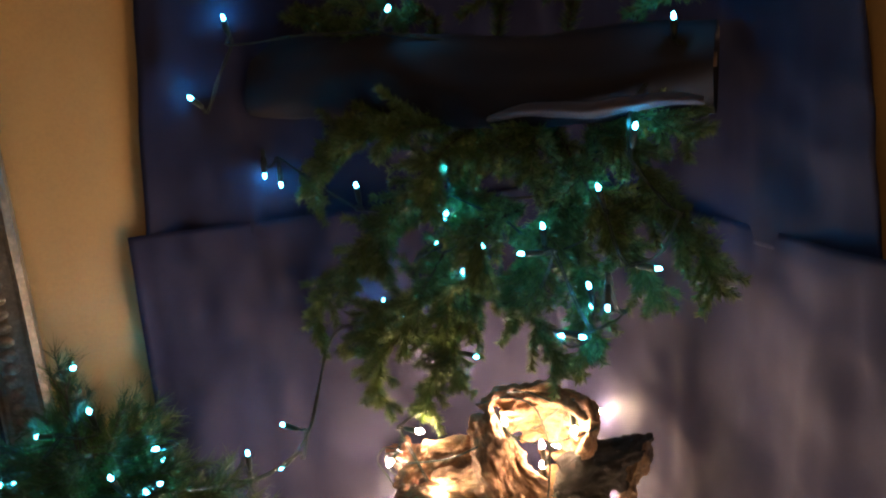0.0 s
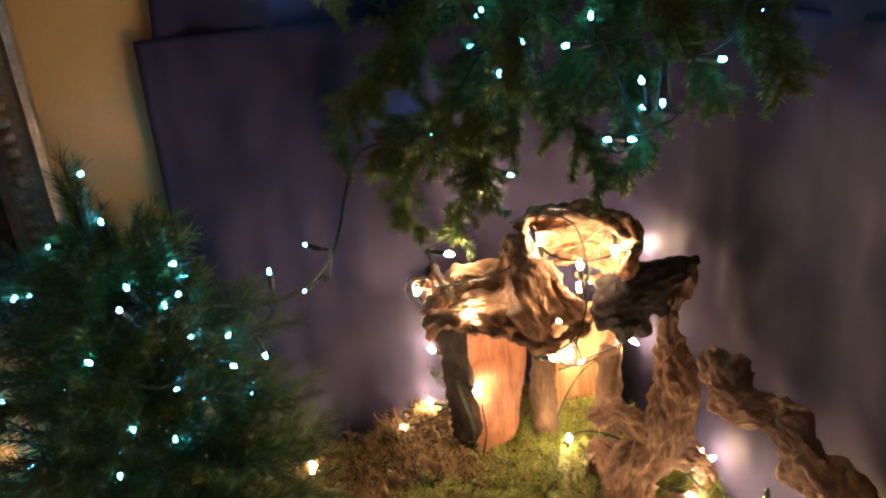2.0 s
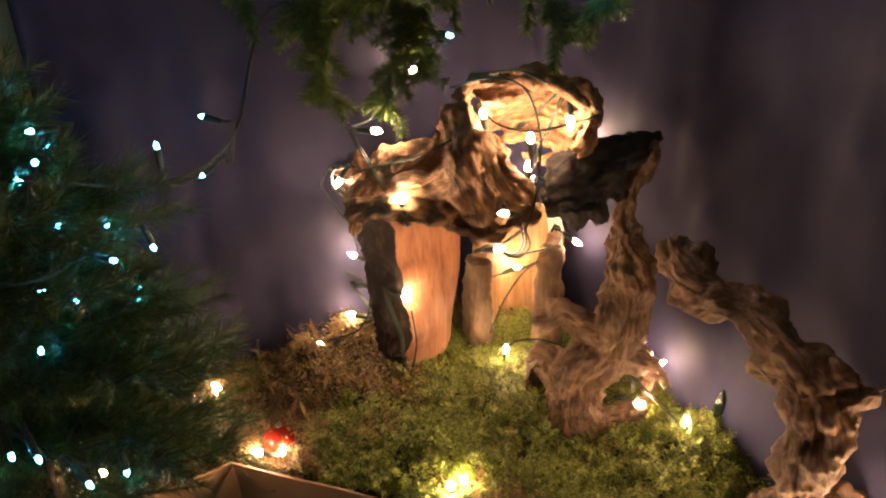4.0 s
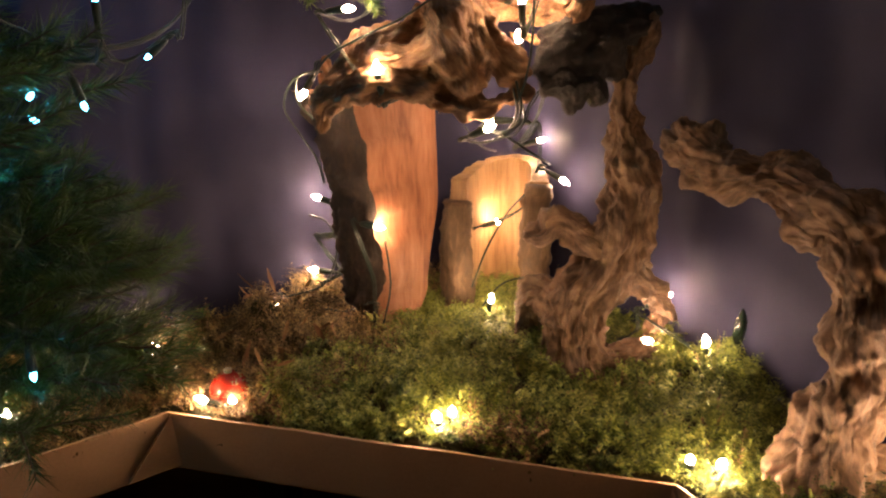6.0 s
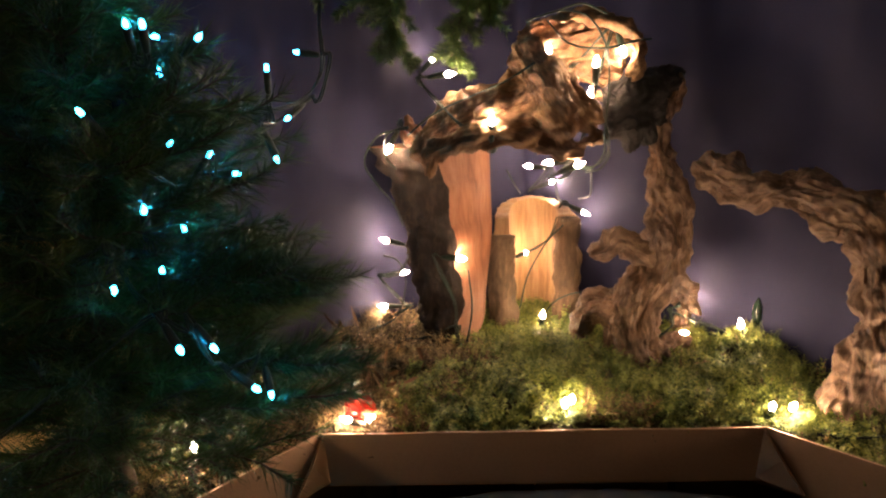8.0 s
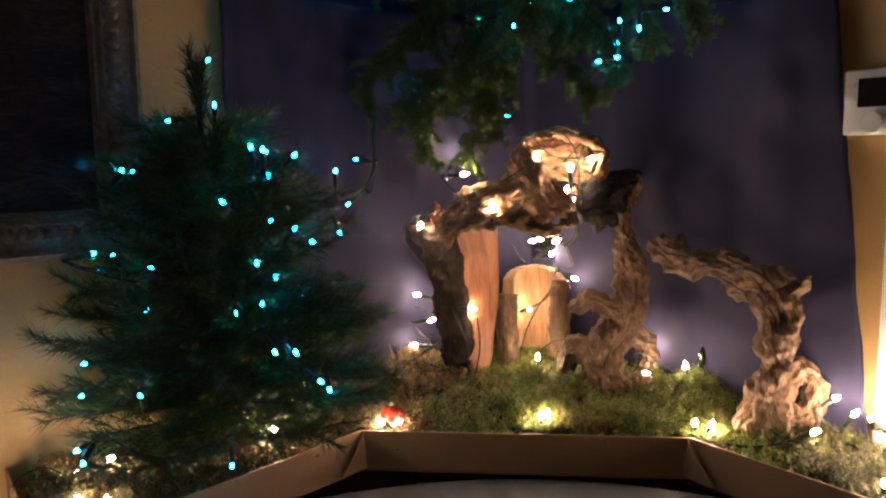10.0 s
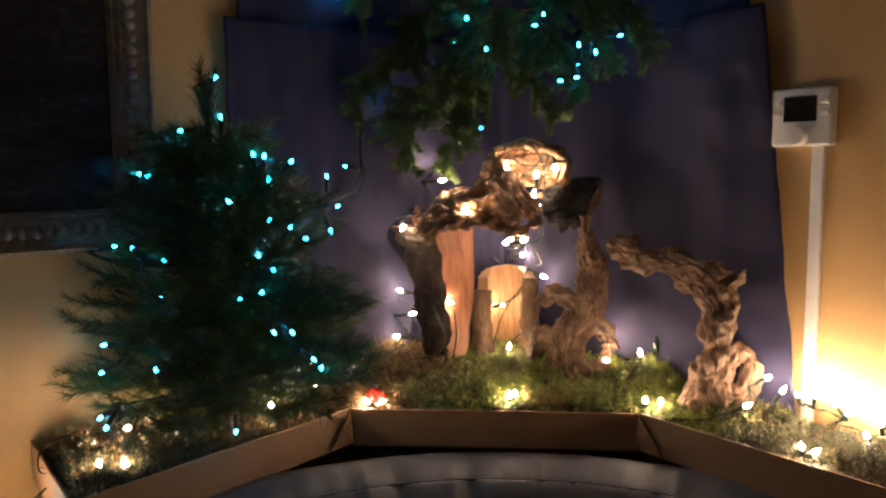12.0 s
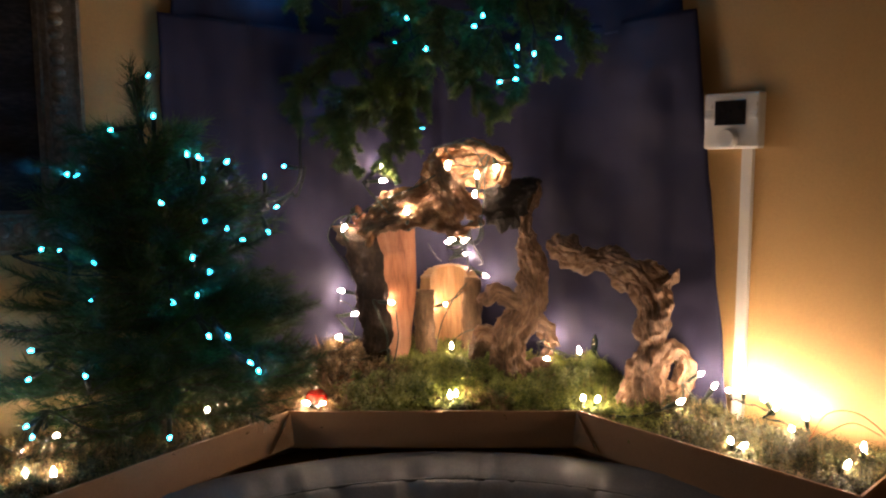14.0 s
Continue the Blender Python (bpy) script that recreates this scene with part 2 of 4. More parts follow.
tagged(part("floor", box_bm((ROOM + 0.3, ROOM + 0.3, 0.1), pose(MID.x, MID.y, -0.05, 0, 0, 45)), M_FLOOR), "brown wooden floor of the room", "floor", kind="structure")
tagged(part("ceiling", box_bm((ROOM + 0.3, ROOM + 0.3, 0.1), pose(MID.x, MID.y, 2.55, 0, 0, 45)), M_CEIL), "plain pale painted ceiling", "ceiling", kind="structure")

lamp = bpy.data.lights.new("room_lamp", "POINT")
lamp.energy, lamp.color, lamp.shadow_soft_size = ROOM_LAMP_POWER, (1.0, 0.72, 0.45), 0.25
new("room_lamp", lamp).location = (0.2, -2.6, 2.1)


# ---- the dark cloth that hangs in the corner ----
def round_corner(s, gap, radius):
    """A point on the walls' line, s metres right of the corner, with the corner rounded off; and the way into the room."""
    r2 = radius
    inward_r, inward_l = LEFT_WAY, RIGHT_WAY
    quarter = r2 * math.pi / 2
    if s > quarter / 2:
        return CORNER + RIGHT_WAY * (r2 + s - quarter / 2) + inward_r * gap, inward_r
    if s < -quarter / 2:
        return CORNER + LEFT_WAY * (r2 - s - quarter / 2) + inward_l * gap, inward_l
    a = s / r2
    centre = CORNER + (RIGHT_WAY + LEFT_WAY) * r2
    out = Vector((math.sin(a), math.cos(a), 0))
    return centre + out * (r2 - gap), -out


def cloth(name, z0, z1, left, right, gap, radius, label, seed, material, fold=0.009):
    """A hanging sheet; left and right give its edges at the bottom and the top."""
    nx, nz = 150, 90
    verts, faces = [], []
    for j in range(nz + 1):
        v = j / nz
        lo = left[0] + (left[1] - left[0]) * v + 0.0025 * noise.noise(Vector((seed, v * 5, 0)))
        hi = right[0] + (right[1] - right[0]) * v + 0.0025 * noise.noise(Vector((seed, v * 5, 7)))
        for i in range(nx + 1):
            s = lo + (hi - lo) * i / nx
            q, inward = round_corner(s, gap, radius)
            z = z0 + (z1 - z0) * v
            w = noise.fractal(Vector((s * 9 + seed, z * 1.6, seed)), 1, 2, 4) * fold
            w += noise.fractal(Vector((s * 5 + z * 7, z * 6 - s * 3, seed + 4)), 1, 2, 3) * fold * 0.8
            w += max(0, noise.ridged_multi_fractal(Vector((s * 4 + z * 3, z * 2.2 - s * 5, seed)), 1, 2, 2, 1, 2) - 1.0) * fold * 0.9
            verts.append(q + inward * (max(0.001, w + fold) ) + Vector((0, 0, z)))
    for j in range(nz):
        for i in range(nx):
            a = j * (nx + 1) + i
            faces.append((a, a + 1, a + nx + 2, a + nx + 1))
    ob = geo(name, verts, faces, material, smooth=True)
    mod = ob.modifiers.new("thickness", "SOLIDIFY")
    mod.thickness, mod.offset = 0.0012, 0
    return tagged(ob, label, "cloth", "backdrop cloths")


cloth("backdrop_cloth", 0.87, 1.575, (-0.675, -0.672), (0.708, 0.625), 0.012, 0.05, "dark navy cloth hung in the room corner as a night sky", 1.3, M_CLOTH)
cloth("backdrop_cloth", 1.555, 2.05, (-0.652, -0.600), (0.60, 0.535), 0.006, 0.05, "dark navy upper cloth behind the green garland", 5.1, M_UPPER)


# ---- rolled cloth on a rail across the corner ----
def cloth_roll():
    top = thing("rolled_cloth", "dark navy cloth rolled over a rail across the corner", "cloth", place=(0, 0.2, 1.76))
    verts, faces = [], []
    for i in range(61):
        u = i / 60
        x = -0.325 + 0.60 * u
        sag = 0.010 * math.sin(u * math.pi * 2.1) - 0.01 * u
        for k in range(28):
            a = 2 * math.pi * k / 28
            r = 1 + 0.16 * noise.fractal(Vector((x * 6, math.cos(a) * 1.2, math.sin(a) * 1.2)), 1, 2, 4) + 0.10 * math.cos(3 * a + x * 14)
            verts.append((x, 0.04 * r * math.cos(a), 0.052 * r * math.sin(a) + sag))
    for i in range(60):
        for k in range(28):
            a, b = i * 28 + k, i * 28 + (k + 1) % 28
            faces.append((a, b, b + 28, a + 28))
    geo("roll", verts, faces, M_ROLL_SHADE, top, smooth=True)
    v, f = tube_geo([(-0.325, 0, 0), (0.275, 0, 0)], [0.008, 0.008], 12)
    geo("rail", v, f, M_TABLE, top, "thin dark wooden rail")
    # the turned-over lower edge; the bulbs' highlight on it is put into its paler colour
    verts, faces = [], []
    for i in range(49):
        u = i / 48
        x = 0.030 + 0.238 * u
        wide = 0.016 * math.sin(math.pi * min(1, 0.04 + u * 0.9)) ** 0.6 + 0.003
        z = -0.052 + 0.010 * u + 0.004 * math.sin(u * 9)
        for k in range(9):
            w = k / 8
            fold = 0.002 * noise.noise(Vector((x * 40, w * 3, 2)))
            verts.append((x, -0.050 - 0.010 * math.sin(math.pi * w) + fold, z - 0.004 + wide * w + 0.002 * noise.noise(Vector((x * 25, 5, 0)))))
    for i in range(48):
        for k in range(8):
            a = i * 9 + k
            faces.append((a, a + 9, a + 10, a + 1))
    hem = geo("hem_fold", verts, faces, M_LIT_HEM, top, "turned-over hem, coloured paler for the bulb light on it", True)
    hem.modifiers.new("thickness", "SOLIDIFY").thickness = 0.0015


cloth_roll()

# ---- tray of folded card on a corner table ----
LEFT_END, LEFT_FRONT, RIGHT_FRONT, RIGHT_END = (-0.517, -0.383), (-0.247, -0.004), (0.249, 0.004), (0.555, -0.315)
LEFT_WALL, RIGHT_WALL = (-0.704, -0.184), (0.712, -0.167)
RIM, TRAY = 0.90, 0.838


def strip(a, b, z0, z1, thick, parent, name="side_strip", lean=0.0):
    a, b = Vector((*a, 0)), Vector((*b, 0))
    way = (b - a).normalized()
    out = Vector((way.y, -way.x, 0))
    n = 26
    verts, faces = [], []
    for i in range(n + 1):
        q = a + (b - a) * i / n
        for z, w in ((z0, 0), (z1, lean)):
            wob = 0.0012 * noise.noise(q * 14 + Vector((0, 0, z * 9)))
            dz = 0.0010 * noise.noise(q * 9 + Vector((3, 0, 0))) if z == z1 else 0
            for side in (0, thick):
                verts.append(q + out * (w + wob + side) + Vector((0, 0, z + dz)))
    for i in range(n):
        k = i * 4
        for p, q in ((0, 1), (1, 3), (3, 2), (2, 0)):
            faces.append((k + p, k + q, k + 4 + q, k + 4 + p))
    faces += [(0, 1, 3, 2), (n * 4, n * 4 + 2, n * 4 + 3, n * 4 + 1)]
    return geo(name, verts, faces, M_CARD, parent)


def tray():
    top = thing("card_tray", "brown card tray with folded sides holding the moss", "tray")
    strip(LEFT_FRONT, RIGHT_FRONT, TRAY, RIM, 0.003, top)
    strip(LEFT_END, LEFT_FRONT, TRAY, RIM, 0.003, top)
    strip(RIGHT_FRONT, RIGHT_END, TRAY, RIM, 0.003, top)
    strip(LEFT_WALL, LEFT_END, TRAY, RIM, 0.003, top)
    strip(RIGHT_END, RIGHT_WALL, TRAY, RIM, 0.003, top)
    # folded corner gussets
    for c, end in ((LEFT_FRONT, LEFT_END), (RIGHT_FRONT, RIGHT_END)):
        way = (Vector(end) - Vector(c)).normalized()
        out = Vector((way.y, -way.x)) if end[0] > 0 else Vector((-way.y, way.x))
        top_p = Vector((*(Vector(c) + out * 0.006), RIM - 0.002))
        far_p = Vector((*(Vector(c) + way * 0.050 + out * 0.011), TRAY + 0.003))
        low_p = Vector((*(Vector(c) - way * 0.004 + out * 0.010), TRAY + 0.002))
        mid_p = (top_p + far_p) / 2 + Vector((*(out * 0.005), 0.004))
        front = [top_p, mid_p, far_p, low_p]
        back = [q - Vector((*(out * 0.003), 0)) for q in front]
        geo("corner_fold", front + back, [(0, 1, 3), (1, 2, 3), (4, 7, 5), (5, 7, 6), (0, 4, 5, 1), (1, 5, 6, 2), (2, 6, 7, 3), (3, 7, 4, 0)], M_CARD, top)
    pts = [LEFT_WALL, LEFT_END, LEFT_FRONT, RIGHT_FRONT, RIGHT_END, RIGHT_WALL, (0.012, 0.530)]
    bm = bmesh.new()
    lo = [bm.verts.new((x, y, TRAY - 0.004)) for x, y in pts]
    hi = [bm.verts.new((x, y, TRAY)) for x, y in pts]
    bm.faces.new(lo), bm.faces.new(hi)
    for i in range(7):
        bm.faces.new((lo[i], lo[(i + 1) % 7], hi[(i + 1) % 7], hi[i]))
    part("tray_floor", bm, M_CARD, top)
    return pts


TRAY_LINE = tray()


def corner_table():
    top = thing("corner_table", "dark wooden corner table under the card tray", "table")
    bm = bmesh.new()
    pts = [(-0.695, -0.185), (-0.60, -0.27), (-0.24, 0.06), (0.24, 0.06), (0.62, -0.22), (0.70, -0.17), (0.012, 0.522)]
    lo = [bm.verts.new((x, y, 0.806)) for x, y in pts]
    hi = [bm.verts.new((x, y, 0.834)) for x, y in pts]
    bm.faces.new(lo), bm.faces.new(hi)
    for i in range(7):
        bm.faces.new((lo[i], lo[(i + 1) % 7], hi[(i + 1) % 7], hi[i]))
    part("tabletop", bm, M_TABLE, top)
    for x, y in ((-0.60, -0.12), (0.58, -0.14), (0.01, 0.44), (-0.2, 0.12), (0.2, 0.12)):
        part("leg", box_bm((0.04, 0.04, 0.806), pose(x, y, 0.403), 0.004), M_TABLE, top)


corner_table()


# ---- curved corner sofa in front of the table ----
def sofa():
    top = thing("corner_sofa", "dark slate leather curved corner sofa in front of the table", "sofa")
    cx, cy, R = 0.05, -0.70, 0.66
    profile = [(0.075, 0.30), (0.075, 0.70), (0.070, 0.745), (0.048, 0.775), (0.015, 0.790), (-0.02, 0.790), (-0.055, 0.780), (-0.062, 0.774), (-0.070, 0.778), (-0.10, 0.755), (-0.13, 0.71), (-0.15, 0.62), (-0.16, 0.42)]
    fine = smooth_path([(*q, 0) for q in profile], 5)
    n = 180
    verts, faces = [], []
    m = len(fine)
    for i in range(n + 1):
        a = math.radians(-8 + 196 * i / n)
        for d, z, _ in fine:
            z += 0.047
            p = Vector((cx + (R + d) * math.cos(a), cy + (R + d) * math.sin(a), z))
            w = 0.009 * noise.fractal(Vector((a * 30, z * 3, 2)), 0.8, 2, 4) * (1 if d < 0.05 else 0.2)
            seam = -0.010 * math.exp(-((math.degrees(a) - 87) / 0.9) ** 2)
            p += Vector((-math.cos(a), -math.sin(a), 0.4)) * (w + seam)
            verts.append(p)
    for i in range(n):
        for j in range(m - 1):
            k = i * m + j
            faces.append((k, k + 1, k + m + 1, k + m))
    geo("backrest", verts, faces, M_LEATHER, top, smooth=True)
    piping = [(cx + (R - 0.063) * math.cos(math.radians(a)), cy + (R - 0.063) * math.sin(math.radians(a)), 0.8245) for a in range(-8, 189, 2)]
    v, f = tube_geo(piping, [0.003] * len(piping), 8)
    geo("piping", v, f, M_LEATHER, top, smooth=True)
    bm = bmesh.new()
    bmesh.ops.create_cone(bm, cap_ends=True, segments=64, radius1=R - 0.14, radius2=R - 0.16, depth=0.16, matrix=pose(cx, cy, 0.36))
    part("seat_cushion", bm, M_LEATHER, top)
    bm = bmesh.new()
    bmesh.ops.create_cone(bm, cap_ends=True, segments=64, radius1=R + 0.05, radius2=R + 0.05, depth=0.30, matrix=pose(cx, cy, 0.15))
    part("base", bm, M_LEATHER, top)


sofa()


# ---- picture in a gilt frame on the north wall ----
def picture():
    # x along the wall to the left, y into the room, z up
    m = Matrix((( LEFT_WAY.x, RIGHT_WAY.x, 0, 0), (LEFT_WAY.y, RIGHT_WAY.y, 0, 0), (0, 0, 1, 0), (0, 0, 0, 1)))
    foot = CORNER + LEFT_WAY * 0.811 + RIGHT_WAY * 0.002
    top = thing("framed_picture", "dark oil painting in an aged ornate gilt frame", "picture")
    m = Matrix.Translation((foot.x, foot.y, 1.187)) @ m @ pose(0, 0, 0, -1.2)
    W, H, F = 0.62, 0.80, 0.066
    prof = [(0, 0), (0, 0.022), (0.008, 0.030), (0.014, 0.026), (0.030, 0.024), (0.042, 0.020), (0.050, 0.022), (0.056, 0.016), (0.060, 0.017), (F, 0.008), (F, 0)]
    corners = [(0, 0), (W, 0), (W, H), (0, H)]
    inner = [(1, 1), (-1, 1), (-1, -1), (1, -1)]
    for i in range(4):
        j = (i + 1) % 4
        verts, faces = [], []
        for d, h in prof:
            for c in (i, j):
                verts.append(m @ Vector((corners[c][0] + inner[c][0] * d, h, corners[c][1] + inner[c][1] * d)))
        for k in range(len(prof) - 1):
            faces.append((2 * k, 2 * k + 1, 2 * k + 3, 2 * k + 2))
        rail = geo("frame_rail", verts, faces, M_FRAME, top)
        bv, bf = [], []
        a, b = Vector((corners[i][0] + inner[i][0] * 0.036, 0.022, corners[i][1] + inner[i][1] * 0.036)), Vector((corners[j][0] + inner[j][0] * 0.036, 0.022, corners[j][1] + inner[j][1] * 0.036))
        n = int((b - a).length / 0.019)
        for k in range(n):
            q = a + (b - a) * (k + 0.5) / n
            side = (b - a).normalized()
            up = side.cross(Vector((0, 1, 0)))
            base = len(bv)
            for r, h in ((1.0, 0.0), (0.8, 0.004), (0.35, 0.0065)):
                for t in range(8):
                    an = t * math.pi / 4
                    bv.append(m @ (q + (side * math.cos(an) * 0.0085 + up * math.sin(an) * 0.012) * r + Vector((0, h, 0))))
            for ring in range(2):
                for t in range(8):
                    p0 = base + ring * 8 + t
                    p1 = base + ring * 8 + (t + 1) % 8
                    bf.append((p0, p1, p1 + 8, p0 + 8))
            bf.append(tuple(base + 16 + t for t in range(8)))
        tagged(geo("carved_leaves", bv, bf, M_FRAME, rail, smooth=True), "row of carved leaf bosses", kind="stuff")
    verts = [m @ Vector((x, 0.009, z)) for x, z in ((F - 0.002, F - 0.002), (W - F + 0.002, F - 0.002), (W - F + 0.002, H - F + 0.002), (F - 0.002, H - F + 0.002))]
    back = [v - RIGHT_WAY * 0.006 for v in verts]
    geo("canvas", verts + back, [(0, 1, 2, 3), (7, 6, 5, 4), (0, 4, 5, 1), (1, 5, 6, 2), (2, 6, 7, 3), (3, 7, 4, 0)], M_PAINT, top, "dark varnished canvas")


picture()


# ---- thermostat with its cable duct on the east wall ----
def thermostat():
    # x along the wall to the right, y into the room, z up
    m = Matrix(((RIGHT_WAY.x, LEFT_WAY.x, 0, 0), (RIGHT_WAY.y, LEFT_WAY.y, 0, 0), (0, 0, 1, 0), (0, 0, 0, 1)))
    c = CORNER + RIGHT_WAY * 0.7045
    m = Matrix.Translation((c.x, c.y, 1.3855)) @ m
    top = thing("thermostat", "white square wall thermostat with dark display and dial", "thermostat")
    part("housing", box_bm((0.094, 0.026, 0.091), m @ pose(0, 0.013, 0), 0.004), M_WHITE, top)
    part("screen", box_bm((0.052, 0.003, 0.040), m @ pose(-0.001, 0.0268, 0.013), 0.0006), M_SCREEN, top, "dark glass display")
    for x in (-0.038, 0.038):
        for z in (0.024, 0.006):
            part("button", box_bm((0.013, 0.005, 0.008), m @ pose(x, 0.027, z, 0, 0, 0), 0.0015), M_WHITE, top)
    bm = bmesh.new()
    bmesh.ops.create_cone(bm, cap_ends=True, segments=40, radius1=0.0165, radius2=0.0145, depth=0.016, matrix=m @ pose(-0.002, 0.033, -0.029, -90))
    bmesh.ops.bevel(bm, geom=bm.edges[:], offset=0.0012, segments=2, affect="EDGES", profile=0.5)
    part("dial", bm, M_WHITE, top, "round white setting dial")
    duct = part("cable_duct", box_bm((0.019, 0.011, 0.52), m @ pose(0.0225, 0.0055, -0.3055), 0.0015), M_WHITE)
    tagged(duct, "white plastic cable duct running down the wall", "cable duct")


thermostat()


# ---- moss landscape ----
# where lamps nestle in the moss
BEDS = [(0.028, 0.270, 0.946), (0.030, 0.026, 0.918), (0.040, 0.041, 0.916), (0.274, 0.169, 0.964), (0.311, 0.212, 0.958), (0.285, 0.023, 0.918), (0.258, 0.020, 0.922),
        (0.405, -0.052, 0.935), (0.447, -0.160, 0.912), (0.464, -0.170, 0.908), (0.555, -0.115, 0.914), (0.580, -0.235, 0.908), (-0.219, 0.012, 0.909), (-0.193, 0.030, 0.902),
        (-0.345, 0.110, 0.908), (-0.330, 0.090, 0.912), (-0.241, 0.227, 0.922), (-0.353, -0.095, 0.930), (-0.503, -0.275, 0.907), (-0.545, -0.270, 0.903), (-0.590, -0.200, 0.906)]


def moss_height(x, y):
    v = Vector((x, y, 0))
    h = 0.884 + 0.034 * min(1, max(0, (y + 0.02) / 0.30))
    h += 0.026 * math.exp(-((x - 0.0) / 0.13) ** 4 - ((y - 0.12) / 0.10) ** 4)
    h += 0.020 * math.exp(-((x - 0.155) / 0.055) ** 2 - ((y - 0.065) / 0.045) ** 2)
    h += 0.021 * math.exp(-((x - 0.275) / 0.075) ** 2 - ((y - 0.10) / 0.06) ** 2)
    h += 0.016 * math.exp(-((x - 0.04) / 0.05) ** 2 - ((y - 0.02) / 0.03) ** 2)
    h += 0.030 * math.exp(-((x + 0.21) / 0.09) ** 2 - ((y - 0.24) / 0.10) ** 2)
    h += 0.014 * math.exp(-((x + 0.28) / 0.10) ** 2 - ((y - 0.06) / 0.07) ** 2)
    h += 0.026 * math.exp(-((x + 0.52) / 0.10) ** 2 - ((y + 0.22) / 0.06) ** 2)
    h += 0.016 * math.exp(-((x - 0.42) / 0.09) ** 2 - ((y + 0.11) / 0.04) ** 2) + 0.016 * math.exp(-((x - 0.57) / 0.06) ** 2 - ((y + 0.19) / 0.05) ** 2)
    h += 0.020 * math.exp(-((x - 0.295) / 0.05) ** 2 - ((y - 0.19) / 0.05) ** 2)
    h += 0.014 * math.exp(-((x - 0.262) / 0.035) ** 2 - ((y - 0.012) / 0.022) ** 2)
    rugged = 0.8 if -0.14 < x < 0.36 else 1.6 if -0.36 < x < 0 else 1.0
    h += (0.013 * noise.fractal(v * 15, 1, 2, 3) + 0.012 * abs(noise.noise(v * 30))) * rugged + 0.004 * noise.noise(v * 75) - 0.002
    h += 0.022 * math.exp(-((x - 0.38) / 0.08) ** 2 - ((y - 0.005) / 0.035) ** 2)
    for bx, by, bz in BEDS:
        d = (x - bx) ** 2 + (y - by) ** 2
        if d < 0.0016:
            h += (bz - 0.017 - h) * 0.9 * math.exp(-d / 0.0004)
        if x < -0.15 and d < 0.006 and h < bz + 0.012:
            h += 0.011 * math.exp(-((math.sqrt(d) - 0.034) / 0.012) ** 2)
    return h


def inside(x, y, line, margin=0.0):
    ok = False
    n = len(line)
    for i in range(n):
        (x0, y0), (x1, y1) = line[i], line[(i + 1) % n]
        if (y0 > y) != (y1 > y) and x < (x1 - x0) * (y - y0) / (y1 - y0) + x0:
            ok = not ok
        ln = math.hypot(x1 - x0, y1 - y0)
        if abs((x1 - x0) * (y - y0) - (y1 - y0) * (x - x0)) / ln < margin and min(x0, x1) - margin < x < max(x0, x1) + margin and min(y0, y1) - margin < y < max(y0, y1) + margin:
            return False
    return ok


def moss_bed():
    step = 0.011
    idx, verts, faces = {}, [], []
    for i in range(-70, 71):
        for j in range(-36, 56):
            x, y = i * step, j * step
            if inside(x, y, TRAY_LINE, 0.010):
                idx[i, j] = len(verts)
                verts.append((x, y, moss_height(x, y) - 0.006))
    for (i, j), a in idx.items():
        q = [idx.get((i + 1, j)), idx.get((i + 1, j + 1)), idx.get((i, j + 1))]
        if None not in q:
            faces.append((a, *q))
    ob = geo("moss_bed", verts, faces, M_SOIL, smooth=True)
    mod = ob.modifiers.new("depth", "SOLIDIFY")
    mod.thickness, mod.offset = 0.03, -1
    tagged(ob, "dark brown bed of soil and dead moss in the tray", "soil", kind="stuff")


moss_bed()


def frond(rng, length, leaves, wide):
    """One feathery moss stem at the origin, growing along z and bending over."""
    v, f = [], []
    bend = rng.uniform(0.2, 1.1)
    for k in range(leaves):
        u = (k + 0.6) / leaves
        p = np.array([math.sin(bend * u) * length * u, 0, math.cos(bend * u) * length * u])
        for side in (-1, 1):
            ln = wide * (1.15 - u) * rng.uniform(0.7, 1.3)
            tip = p + np.array([0.45 * ln, side * ln, rng.uniform(-0.1, 0.5) * ln])
            w = np.array([0.22 * wide + 0.0004, 0, -0.0003])
            b = len(v)
            v += [p - w, p + w, tip]
            f.append((b, b + 1, b + 2))
    b = len(v)
    e = np.array([math.sin(bend) * length, 0, math.cos(bend) * length])
    v += [np.array([0, -0.0005, 0]), np.array([0, 0.0005, 0]), e]
    f.append((b, b + 1, b + 2))
    return np.array(v), np.array(f)


def moss(name, label, material, count, region, seed, size=(0.016, 0.032), leaves=8, wide=(0.005, 0.010)):
    rng = np.random.default_rng(seed)
    kinds = [frond(rng, rng.uniform(*size), leaves, rng.uniform(*wide)) for _ in range(24)]
    V, F, base = [], [], 0
    made = tries = 0
    while made < count and tries < count * 12:
        tries += 1
        x, y = rng.uniform(-0.75, 0.72), rng.uniform(-0.38, 0.56)
        if not region(x, y, rng) or not inside(x, y, TRAY_LINE, 0.013):
            continue
        kv, kf = kinds[rng.integers(24)]
        clump = noise.noise(Vector((x * 48, y * 48, seed)))
        if clump < -0.25 and rng.random() < 0.6:
            continue
        a, tilt, s = rng.uniform(0, 6.283), rng.normal(0, 0.5), rng.uniform(0.6, 1.1) * (1 + 0.7 * clump)
        m = np.array(Matrix.Rotation(a, 3, "Z") @ Matrix.Rotation(tilt, 3, "Y"))
        V.append((kv * s) @ m.T + (x, y, moss_height(x, y) - 0.007))
        F.append(kf + base)
        base += len(kv)
        made += 1
    ob = geo(name, np.vstack(V).tolist(), np.vstack(F).tolist(), material)
    tagged(ob, label, "moss", kind="stuff")


